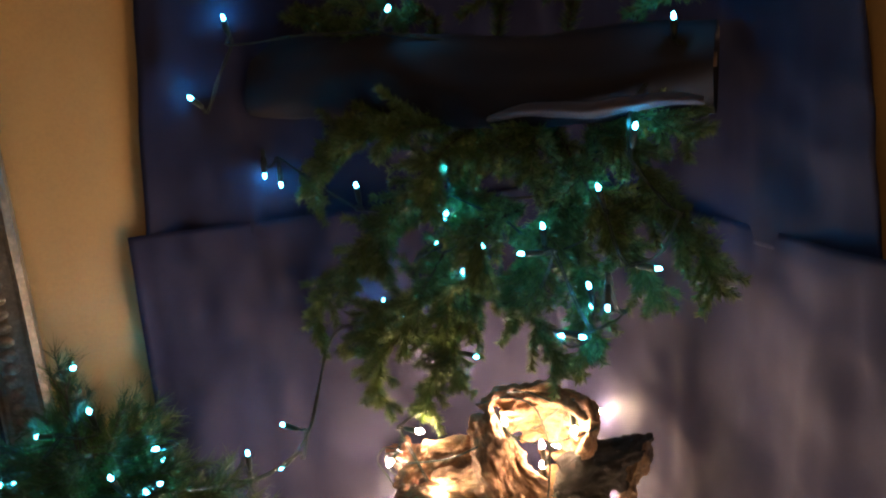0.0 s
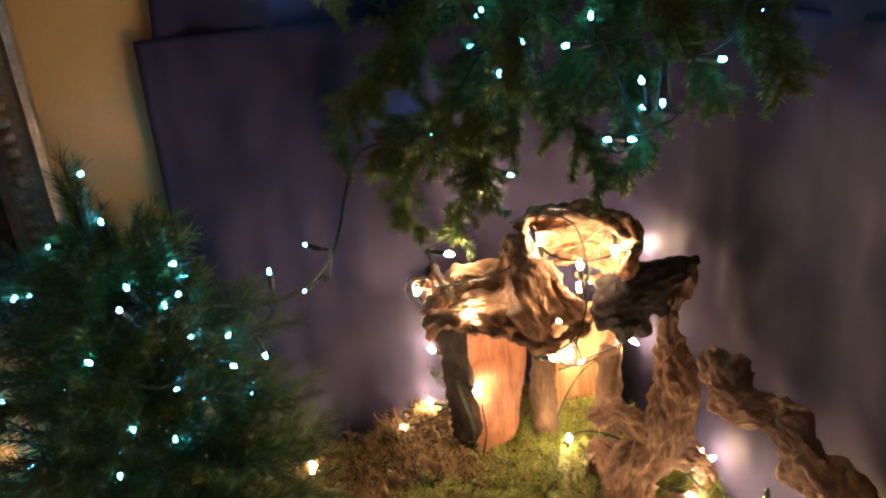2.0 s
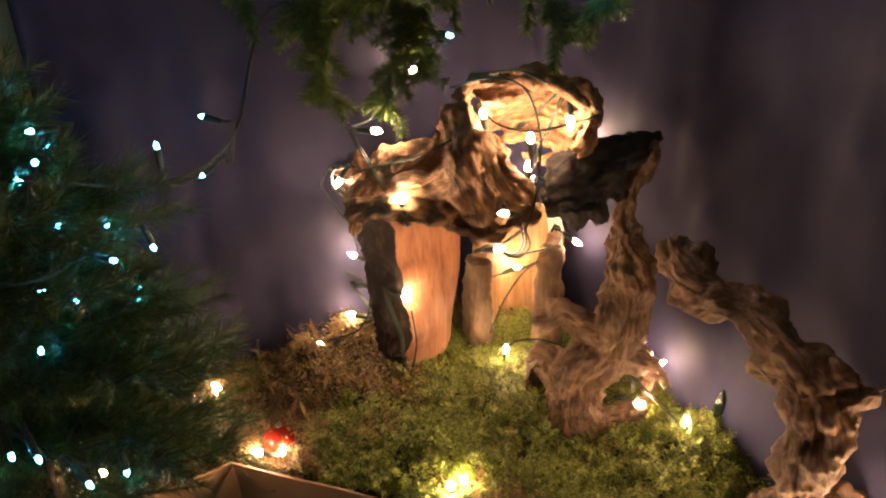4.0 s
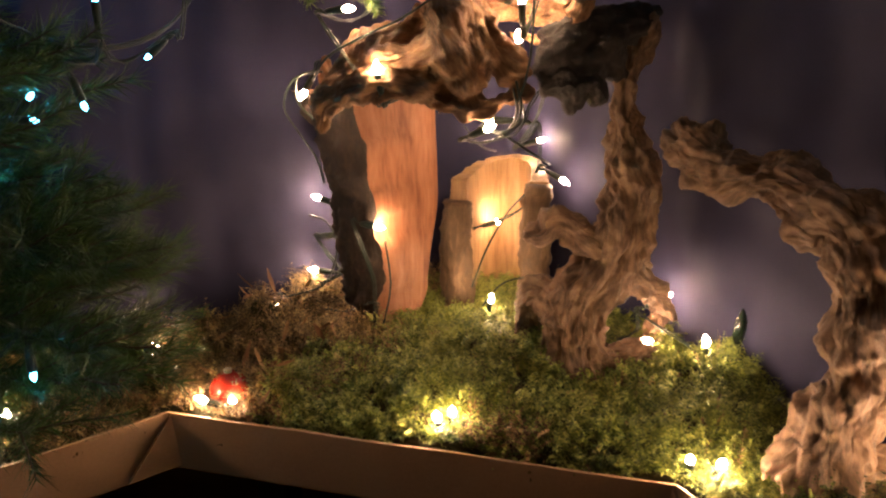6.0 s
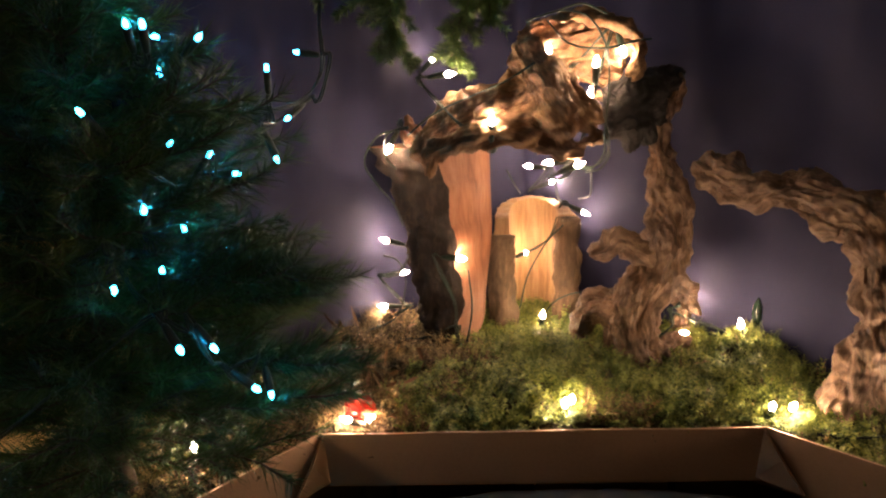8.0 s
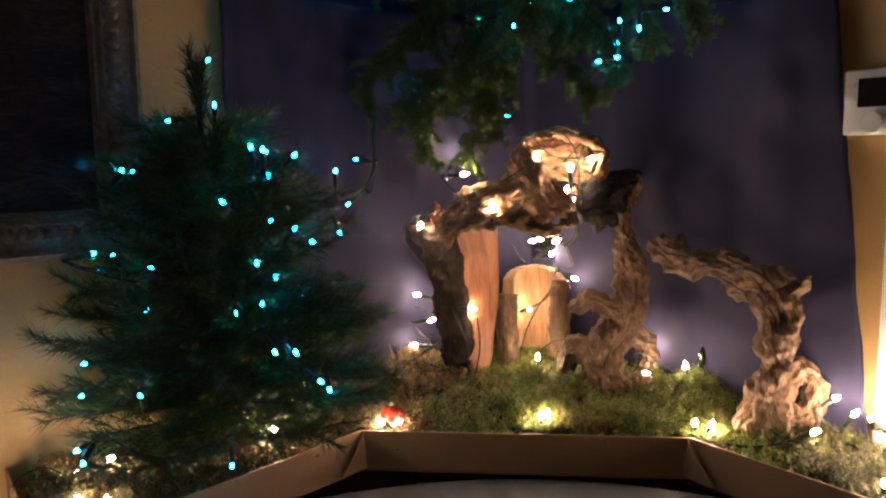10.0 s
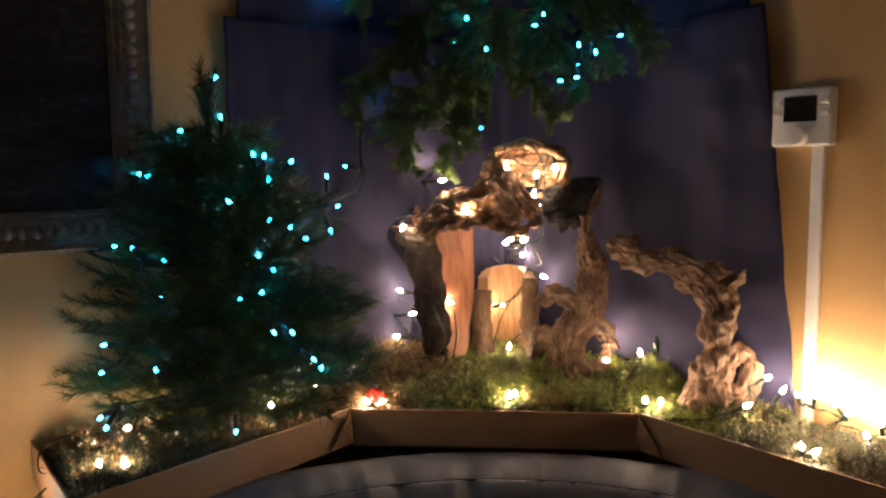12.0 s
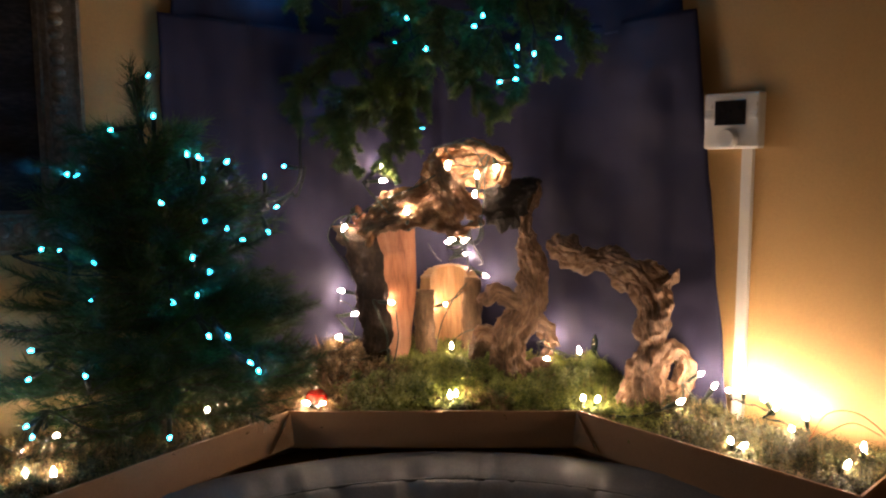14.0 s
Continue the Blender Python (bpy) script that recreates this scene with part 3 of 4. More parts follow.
def green_here(x, y, rng):
    d = noise.fractal(Vector((x * 9, y * 9, 3)), 1, 2, 2) * 0.10
    edge = -0.15 if y < 0.14 else -0.10
    return edge - 0.03 * rng.random() < x + d < 0.37 + 0.05 * rng.random() and y < 0.42


def dry_here(x, y, rng):
    d = noise.fractal(Vector((x * 9, y * 9, 3)), 1, 2, 2) * 0.10
    return x + d < (-0.13 if y < 0.14 else -0.08) and (x > -0.36 or rng.random() < 0.7) or x > 0.38 and rng.random() < 0.10 or (abs(x - 0.09) < 0.035 and y < 0.05) or rng.random() < 0.03


moss("green_moss", "bright green feathery moss covering the ground of the display", M_MOSS, 19000, green_here, 11, (0.013, 0.027), 7, (0.0038, 0.0078))
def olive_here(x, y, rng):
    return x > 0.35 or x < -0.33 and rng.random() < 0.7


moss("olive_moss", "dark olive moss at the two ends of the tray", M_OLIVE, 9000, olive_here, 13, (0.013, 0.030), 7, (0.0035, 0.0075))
moss("dry_moss", "brownish dry moss and dead stems beside the green moss", M_DRY, 12500, dry_here, 12, (0.014, 0.034), 7, (0.0025, 0.0065))


# ---- roots and split logs of the little stable ----
def loft(levels, closed=True):
    verts, faces = [], []
    n = len(levels[0])
    for ring in levels:
        verts += [Vector(q) for q in ring]
    for i in range(len(levels) - 1):
        for k in range(n if closed else n - 1):
            a, b = i * n + k, i * n + (k + 1) % n
            faces.append((a, b, b + n, a + n))
    return verts, faces


def lerp3(points, u):
    """Interpolates rows of (u, x, y) at u."""
    for a, b in zip(points[:-1], points[1:]):
        if u <= b[0]:
            t = (u - a[0]) / (b[0] - a[0])
            t = t * t * (3 - 2 * t)
            return Vector((a[1] + (b[1] - a[1]) * t, a[2] + (b[2] - a[2]) * t, 0))
    return Vector((points[-1][1], points[-1][2], 0))


def split_log_post():
    top = thing("split_log_post", "quarter-split log post with dark bark and orange cut face", "log post", place=(0, 0, 0))
    z0, z1 = 0.895, 1.195
    front = [(0, -0.098, 0.198), (0.12, -0.094, 0.198), (0.3, -0.086, 0.200), (0.55, -0.094, 0.200), (0.8, -0.102, 0.200), (1, -0.118, 0.200)]
    back = [(0, -0.070, 0.262), (0.2, -0.055, 0.275), (0.6, -0.044, 0.286), (1, -0.046, 0.284)]
    left = [(0, -0.120, 0.222), (0.3, -0.146, 0.228), (0.6, -0.164, 0.240), (0.85, -0.182, 0.252), (0.93, -0.200, 0.256), (1, -0.210, 0.254)]
    bark, cut = [], []
    n = 70
    for i in range(n + 1):
        u = i / n
        z = z0 + (z1 - z0) * u
        F, B, L = lerp3(front, u), lerp3(back, u), lerp3(left, u)
        F.x += 0.008 * noise.fractal(Vector((z * 34, 2, 0)), 1, 2, 3)
        ring = []
        for k in range(33):
            t = k / 32
            # from the front edge round the left side to the back edge
            c = (1 - t) ** 2 * F + 2 * t * (1 - t) * (L * 1.9 - (F + B) * 0.45) + t * t * B
            r = noise.ridged_multi_fractal(Vector((c.x * 90, c.y * 90, z * 22)), 0.9, 2.1, 4, 1.0, 2.0) - 1.0
            away = (c - (F + B) / 2)
            away = away.normalized() if away.length > 1e-6 else Vector((0, 0, 0))
            fade = min(1, t * 8, (1 - t) * 8)
            k2 = noise.fractal(Vector((c.x * 40, c.y * 40, z * 30)), 1, 2, 3) * 0.007
            c = c + away * (r * 0.0115 + k2) * fade
            ring.append(c + Vector((0, 0, z)))
        bark.append(ring)
        face = []
        for k in range(13):
            t = k / 12
            c = F + (B - F) * t
            w = 0.0022 * noise.fractal(Vector((t * 6, z * 14, 5)), 1, 2, 3) * min(1, t * 6, (1 - t) * 6)
            c = c + Vector(((B - F).y, -(B - F).x, 0)).normalized() * (w + 0.002 * math.sin(t * math.pi))
            face.append(c + Vector((0, 0, z)))
        cut.append(face)
    v, f = loft(bark, False)
    geo("bark", v, f, M_BARK, top, "rough dark brown bark", True)
    v, f = loft(cut, False)
    geo("cut_face", v, f, M_CUT, top, "smooth orange split wood face", True)
    ring = bark[-1] + list(reversed(cut[-1][1:-1]))
    mid = sum(ring, Vector()) / len(ring) + Vector((0, 0, 0.006))
    geo("top_end", ring + [mid], [(i, (i + 1) % len(ring), len(ring)) for i in range(len(ring))], M_CUT, top)


split_log_post()


def half_log():
    top = thing("hollow_half_log", "hollow half log standing upright with pale inner face", "log", place=(0, 0, 0))
    cx, cy, z0, z1 = 0.021, 0.325, 0.90, 1.078
    def arc(rx, ry, z, i, n, rough):
        a = math.pi * i / n
        q = Vector((cx - rx * math.cos(a), cy + ry * math.sin(a) + 0.02 * (i / n), z))
        r = noise.ridged_multi_fractal(Vector((q.x * 80, q.y * 80, z * 20)), 0.9, 2.1, 3, 1.0, 2.0) - 1.0
        return q + Vector((-math.cos(a), math.sin(a), 0)) * r * rough
    n, m = 40, 44
    inner, outer = [], []
    for j in range(m + 1):
        u = j / m
        z = z0 + (z1 - z0) * u
        def tip(i):
            return z + u * (0.012 * math.sin(math.pi * i / n) + 0.003 * noise.noise(Vector((i * 0.4, 0, 0))))
        inner.append([arc(0.039, 0.098, tip(i), i, n, 0.0012) for i in range(n + 1)])
        outer.append([arc(0.060, 0.122, tip(i), i, n, 0.006) for i in range(n + 1)])
    v, f = loft(inner, False)
    geo("inner_face", v, f, M_PALE, top, "pale smooth inner wood", True)
    v, f = loft(outer, False)
    geo("bark", v, f, M_EDGE, top, "grey-brown bark", True)
    for i in (0, n):
        v, f = loft([[a[i], b[i]] for a, b in zip(inner, outer)], False)
        geo("split_face", v, f, M_PALE, top)
    rim = [[a, b] for a, b in zip(inner[-1], outer[-1])]
    v, f = loft(rim, False)
    geo("top_rim", v, f, M_PALE, top)
    for side, i in ((-1, 0), (1, n)):
        rings = []
        for j in range(m + 1):
            a, b = inner[j][i], outer[j][i]
            c = (a + b) / 2 + Vector((0, -0.006, 0))
            wide = 0.0165 + 0.006 * (1 - j / m) + 0.0025 * noise.noise(Vector((j * 0.16, side * 3.0, 0)))
            ring = []
            for k in range(14):
                an = 2 * math.pi * k / 14
                r = noise.ridged_multi_fractal(Vector((math.cos(an) * 1.1, math.sin(an) * 1.1 + side * 5, j * 0.10)), 0.9, 2.1, 4, 1.0, 2.0) - 1.0
                ring.append(Vector((c.x + (wide + r * 0.006) * math.cos(an), c.y + (0.018 + r * 0.006) * math.sin(an), z0 + (c.z - z0) * (0.86 if side < 0 else 0.985))))
            rings.append(ring)
        v, f = loft(rings)
        f.append(tuple(range(len(v) - 14, len(v))))
        geo("edge_bark", v, f, M_EDGE, top, "rough weathered split edge", True)


half_log()

ROOF = thing("root_roof", "gnarled brown root forming the stable roof", "root")
driftwood("root_body", [
    [(-0.125, 0.130, 1.168, 0.0075), (-0.112, 0.130, 1.195, 0.0166), (-0.073, 0.120, 1.217, 0.0155), (-0.024, 0.115, 1.217, 0.0162), (0.008, 0.115, 1.209, 0.0146)],
    [(-0.136, 0.165, 1.187, 0.0120), (-0.111, 0.170, 1.222, 0.0200), (-0.059, 0.165, 1.246, 0.0255), (-0.009, 0.165, 1.257, 0.0322)],
    [(-0.100, 0.210, 1.203, 0.016), (-0.050, 0.215, 1.222, 0.022), (0.010, 0.200, 1.248, 0.026)],
    [(-0.057, 0.125, 1.233, 0.0131), (-0.029, 0.125, 1.242, 0.0180), (-0.001, 0.130, 1.249, 0.0230)],
    [(-0.005, 0.160, 1.323, 0.0135), (0.003, 0.150, 1.296, 0.0225), (0.016, 0.135, 1.264, 0.0280), (0.028, 0.125, 1.233, 0.0278), (0.039, 0.120, 1.208, 0.0163)],
    [(0.033, 0.150, 1.298, 0.0108), (0.048, 0.140, 1.264, 0.0157), (0.064, 0.145, 1.235, 0.0150), (0.081, 0.157, 1.220, 0.0101)],
    [(0.008, 0.120, 1.203, 0.0122), (0.039, 0.120, 1.197, 0.0122), (0.070, 0.137, 1.202, 0.0108), (0.089, 0.158, 1.213, 0.0076)],
], M_ROOF, ROOF, rough=0.0065, knots=0.008, seed=2.0)
driftwood("root_crown", [
    [(-0.005, 0.165, 1.323, 0.0127), (0.006, 0.185, 1.336, 0.0120), (0.041, 0.200, 1.340, 0.0135), (0.091, 0.210, 1.338, 0.0136), (0.126, 0.200, 1.322, 0.0130), (0.135, 0.180, 1.300, 0.0095), (0.122, 0.172, 1.277, 0.0075)],
    [(0.000, 0.160, 1.338, 0.0060), (0.030, 0.175, 1.352, 0.0050), (0.070, 0.188, 1.356, 0.0045), (0.105, 0.190, 1.350, 0.0030)],
    [(0.020, 0.165, 1.340, 0.0050), (0.055, 0.172, 1.350, 0.0045), (0.095, 0.182, 1.344, 0.0040), (0.128, 0.178, 1.326, 0.0030)],
    [(0.091, 0.200, 1.348, 0.0062), (0.120, 0.200, 1.340, 0.0054), (0.141, 0.185, 1.320, 0.0030)],
    [(0.010, 0.185, 1.322, 0.015), (0.050, 0.202, 1.325, 0.015), (0.095, 0.208, 1.322, 0.015), (0.122, 0.196, 1.312, 0.013)],
    [(0.015, 0.180, 1.300, 0.014), (0.050, 0.202, 1.303, 0.013), (0.090, 0.208, 1.302, 0.013), (0.120, 0.193, 1.292, 0.012)],
    [(0.040, 0.190, 1.282, 0.010), (0.070, 0.203, 1.280, 0.010), (0.100, 0.200, 1.278, 0.010), (0.118, 0.186, 1.272, 0.008)],
    [(0.058, 0.193, 1.262, 0.006), (0.083, 0.198, 1.257, 0.007), (0.108, 0.190, 1.258, 0.006)],
], M_ROOF, ROOF, "hollow ragged crown of the root", rough=0.0075, knots=0.007, seed=2.6, crack=0.013)
driftwood("root_chip", [
    [(-0.138, 0.205, 1.197, 0.0107), (-0.155, 0.216, 1.206, 0.0072), (-0.163, 0.218, 1.222, 0.0036)],
    [(-0.130, 0.200, 1.210, 0.009), (-0.148, 0.212, 1.222, 0.006), (-0.155, 0.218, 1.236, 0.003)],
], M_CUT, ROOF, "splintered orange end of the root", rough=0.003, knots=0.003, seed=2.9, crack=0.005, voxel=0.0014)
driftwood("bark_flap", [
    [(0.091, 0.165, 1.223, 0.0068), (0.111, 0.180, 1.255, 0.0121), (0.134, 0.190, 1.277, 0.0104)],
    [(0.100, 0.170, 1.250, 0.016), (0.130, 0.187, 1.270, 0.017), (0.165, 0.207, 1.277, 0.014), (0.205, 0.235, 1.283, 0.006)],
    [(0.096, 0.165, 1.236, 0.016), (0.130, 0.180, 1.246, 0.020), (0.165, 0.200, 1.255, 0.019)],
    [(0.098, 0.162, 1.216, 0.012), (0.122, 0.168, 1.218, 0.018), (0.131, 0.174, 1.190, 0.007)],
    [(0.118, 0.170, 1.218, 0.016), (0.145, 0.180, 1.222, 0.018), (0.152, 0.184, 1.196, 0.008)],
    [(0.120, 0.180, 1.258, 0.018), (0.155, 0.195, 1.248, 0.020), (0.170, 0.205, 1.218, 0.012)],
    [(0.130, 0.190, 1.270, 0.016), (0.168, 0.207, 1.268, 0.017), (0.190, 0.222, 1.268, 0.014)],
], M_FLAP, ROOF, "almost black bark piece", rough=0.004, knots=0.005, seed=7.0, crack=0.007)

TRUNK = thing("upright_root", "twisted upright grey-brown root standing in the moss", "root")
driftwood("root_stem", [
    [(0.139, 0.195, 0.895, 0.0465), (0.139, 0.190, 0.946, 0.0384), (0.147, 0.190, 0.987, 0.0345), (0.171, 0.200, 1.025, 0.0327), (0.187, 0.208, 1.068, 0.0325), (0.189, 0.218, 1.110, 0.0315), (0.180, 0.222, 1.154, 0.0217), (0.175, 0.222, 1.193, 0.0118), (0.178, 0.222, 1.232, 0.0127), (0.186, 0.225, 1.260, 0.0165), (0.194, 0.237, 1.272, 0.0130)],
    [(0.139, 0.185, 0.930, 0.0330), (0.173, 0.198, 0.914, 0.0255), (0.208, 0.226, 0.908, 0.0185), (0.236, 0.256, 0.912, 0.0120)],
    [(0.180, 0.195, 1.030, 0.0200), (0.203, 0.207, 1.008, 0.0180), (0.226, 0.236, 0.980, 0.0125), (0.245, 0.258, 0.955, 0.0075)],
    [(0.190, 0.240, 1.020, 0.0180), (0.222, 0.268, 0.965, 0.0110), (0.229, 0.270, 0.904, 0.0110)],
    [(0.200, 0.205, 1.070, 0.0160), (0.208, 0.212, 1.110, 0.0140), (0.205, 0.216, 1.140, 0.0080)],
], M_DRIFT, TRUNK, dents=(((0.198, 0.180, 0.966), 0.026),), rough=0.010, knots=0.007, seed=3.1)
driftwood("side_branch", [
    [(0.171, 0.200, 1.034, 0.0254), (0.137, 0.190, 1.062, 0.0190), (0.120, 0.187, 1.074, 0.0130), (0.104, 0.188, 1.060, 0.0130), (0.083, 0.189, 1.052, 0.0075)],
], M_DRIFT, TRUNK, rough=0.0075, knots=0.007, seed=4.1)
driftwood("root_foot", [
    [(0.129, 0.200, 0.970, 0.0290), (0.102, 0.210, 0.980, 0.0235), (0.084, 0.230, 0.955, 0.0180), (0.077, 0.245, 0.905, 0.0165)],
], M_DRIFT, TRUNK, rough=0.0075, knots=0.007, seed=5.1)

ARM = thing("arched_root", "arched knobbly driftwood root leaning over the moss", "root")
driftwood("root_leg", [
    [(0.366, 0.082, 1.130, 0.022), (0.378, 0.066, 1.110, 0.030), (0.384, 0.057, 1.078, 0.034), (0.380, 0.050, 1.040, 0.028), (0.384, 0.044, 1.000, 0.024), (0.376, 0.040, 0.960, 0.033), (0.368, 0.038, 0.915, 0.037), (0.370, 0.036, 0.885, 0.034)],
    [(0.390, 0.055, 1.105, 0.022), (0.408, 0.047, 1.120, 0.012), (0.420, 0.041, 1.134, 0.005)],
    [(0.400, 0.050, 1.095, 0.016), (0.404, 0.045, 1.050, 0.012), (0.398, 0.042, 1.010, 0.010)],
    [(0.372, 0.036, 0.940, 0.030), (0.350, 0.030, 0.920, 0.024), (0.340, 0.026, 0.900, 0.021)],
], M_DRIFT, ARM, dents=(((0.418, 0.008, 0.962), 0.028),), rough=0.008, knots=0.010, seed=4.7)
driftwood("root_knob", [
    [(0.385, 0.040, 0.990, 0.024), (0.416, 0.052, 0.992, 0.018), (0.438, 0.055, 0.980, 0.018), (0.438, 0.055, 0.945, 0.018), (0.415, 0.044, 0.905, 0.024)],
    [(0.380, 0.034, 0.925, 0.024), (0.410, 0.034, 0.920, 0.021), (0.430, 0.044, 0.925, 0.016)],
], M_DRIFT, ARM, rough=0.007, knots=0.008, seed=5.7)
driftwood("root_arm", [
    [(0.233, 0.218, 1.170, 0.018), (0.242, 0.198, 1.157, 0.029), (0.258, 0.172, 1.146, 0.030), (0.282, 0.155, 1.140, 0.021), (0.312, 0.137, 1.142, 0.025), (0.335, 0.108, 1.138, 0.022), (0.358, 0.084, 1.130, 0.028), (0.380, 0.062, 1.105, 0.028)],
    [(0.312, 0.132, 1.150, 0.016), (0.316, 0.120, 1.168, 0.008)],
    [(0.300, 0.140, 1.128, 0.012), (0.330, 0.108, 1.115, 0.014), (0.352, 0.082, 1.105, 0.014)],
    [(0.345, 0.100, 1.150, 0.012), (0.375, 0.072, 1.136, 0.012), (0.402, 0.052, 1.124, 0.010)],
], M_DRIFT, ARM, rough=0.007, knots=0.012, seed=6.7)


# ---- needles ----
def needle_cloud(paths, length, per_cm, width, rng, splay=(0.5, 1.1), droop=0.0):
    """Thin needles set all round twigs. paths: lists of points."""
    V = []
    for pts in paths:
        pts = np.array([p[:3] for p in pts])
        seg = np.diff(pts, axis=0)
        ln = np.linalg.norm(seg, axis=1)
        total = ln.sum()
        n = max(4, int(total * 100 * per_cm))
        u = np.sort(rng.uniform(0, total, n))
        cum = np.concatenate([[0], np.cumsum(ln)])
        k = np.clip(np.searchsorted(cum, u) - 1, 0, len(seg) - 1)
        t = seg[k] / (ln[k][:, None] + 1e-9)
        p = pts[k] + t * (u - cum[k])[:, None]
        r = rng.normal(size=(n, 3))
        r -= t * (r * t).sum(1)[:, None]
        r /= np.linalg.norm(r, axis=1)[:, None] + 1e-9
        a = rng.uniform(*splay, n)[:, None]
        d = t * np.cos(a) + r * np.sin(a)
        d[:, 2] -= droop
        L = length * rng.uniform(0.6, 1.15, n)[:, None] * (1 - 0.25 * (u / total)[:, None])
        w = np.cross(d, rng.normal(size=(n, 3)))
        w /= np.linalg.norm(w, axis=1)[:, None] + 1e-9
        V.append(np.stack([p - w * width, p + w * width, p + d * L], 1))
    V = np.concatenate(V).reshape(-1, 3)
    return V, np.arange(len(V)).reshape(-1, 3)


def pine_tree():
    top = thing("christmas_tree", "small dark green pine tree standing in the moss", "tree", place=(0, 0, 0))
    rng = np.random.default_rng(5)
    bx, by = -0.425, -0.105
    trunk = [(bx + 0.01, by, 0.875), (bx, by, 1.0), (bx - 0.004, by, 1.2), (bx - 0.006, by - 0.005, 1.36), (bx - 0.004, by - 0.008, 1.45)]
    v, f = tube_geo(smooth_path(trunk, 6), np.linspace(0.008, 0.003, 25), 10)
    geo("trunk", v, f, M_TWIG, top, "thin brown trunk", True)
    limbs = []
    limbs.append([(bx - 0.005, by - 0.008, 1.36), (bx - 0.005, by - 0.008, 1.455)])
    for i in range(125):
        h = (i + 0.5) / 125
        z = 0.925 + 0.425 * h ** 0.95
        a = i * 2.39996 + rng.normal(0, 0.25)
        reach = (0.225 * (1 - h) ** 0.66 + 0.038) * rng.uniform(0.72, 1.12)
        c, s = math.cos(a), math.sin(a)
        if s < -0.1:
            reach *= 0.80 if h > 0.3 else 0.62
        if c < -0.3:
            reach *= 1.14
        if c > 0.3 and h < 0.5:
            reach *= 0.84
        lift = rng.uniform(-0.02, 0.055)
        pts = [(bx, by, z), (bx + c * reach * 0.5, by + s * reach * 0.5, z + lift * 0.2), (bx + c * reach, by + s * reach, z + lift)]
        p = smooth_path(pts, 5)
        limbs.append(p)
        for k in range(3, len(p), 2):
            for side in (-1, 1):
                q = p[k]
                b = a + side * rng.uniform(0.35, 0.8)
                L = (0.045 + 0.04 * (1 - h)) * rng.uniform(0.6, 1.1)
                limbs.append([q, (q[0] + math.cos(b) * L * 0.5, q[1] + math.sin(b) * L * 0.5, q[2] + 0.006), (q[0] + math.cos(b) * L, q[1] + math.sin(b) * L, q[2] + rng.uniform(0.0, 0.03))])
    for k in range(10):
        a = k * 2.4
        q = np.array((bx - 0.005, by - 0.008, 1.365 + 0.007 * k))
        limbs.append([q, q + (0.008 * math.cos(a), 0.008 * math.sin(a), 0.018), q + (0.014 * math.cos(a), 0.014 * math.sin(a), 0.042)])
    for tip in ((-0.228, -0.110, 1.110), (-0.215, -0.135, 1.034), (-0.235, -0.090, 1.085), (-0.250, -0.140, 1.115), (-0.660, -0.130, 0.985), (-0.600, -0.200, 0.985)):
        a, b = np.array((bx, by, tip[2] - 0.03)), np.array(tip)
        p = smooth_path([a, (a + b) / 2 + (0, 0, 0.01), b], 6)
        limbs.append(p)
        for k in range(4, len(p)):
            for side in (-1, 1):
                d = (b - a) / np.linalg.norm(b - a) * 0.034 + np.array((0, side * 0.022, rng.uniform(-0.004, 0.018)))
                limbs.append([p[k], p[k] + d * 0.5, p[k] + d])
    V, F = needle_cloud(limbs, 0.036, 13.0, 0.00062, rng, (0.25, 0.95))
    tagged(geo("crown", V.tolist(), F.tolist(), M_NEEDLE, top, "dense long dark needles"), kind="stuff")
    v, f = [], []
    for q in limbs:
        tube_geo(q, np.linspace(0.0016, 0.0006, len(q)), 5, v, f, False)
    tagged(geo("twig", v, f, M_TWIG, top, "thin brown twigs"), kind="stuff")


pine_tree()


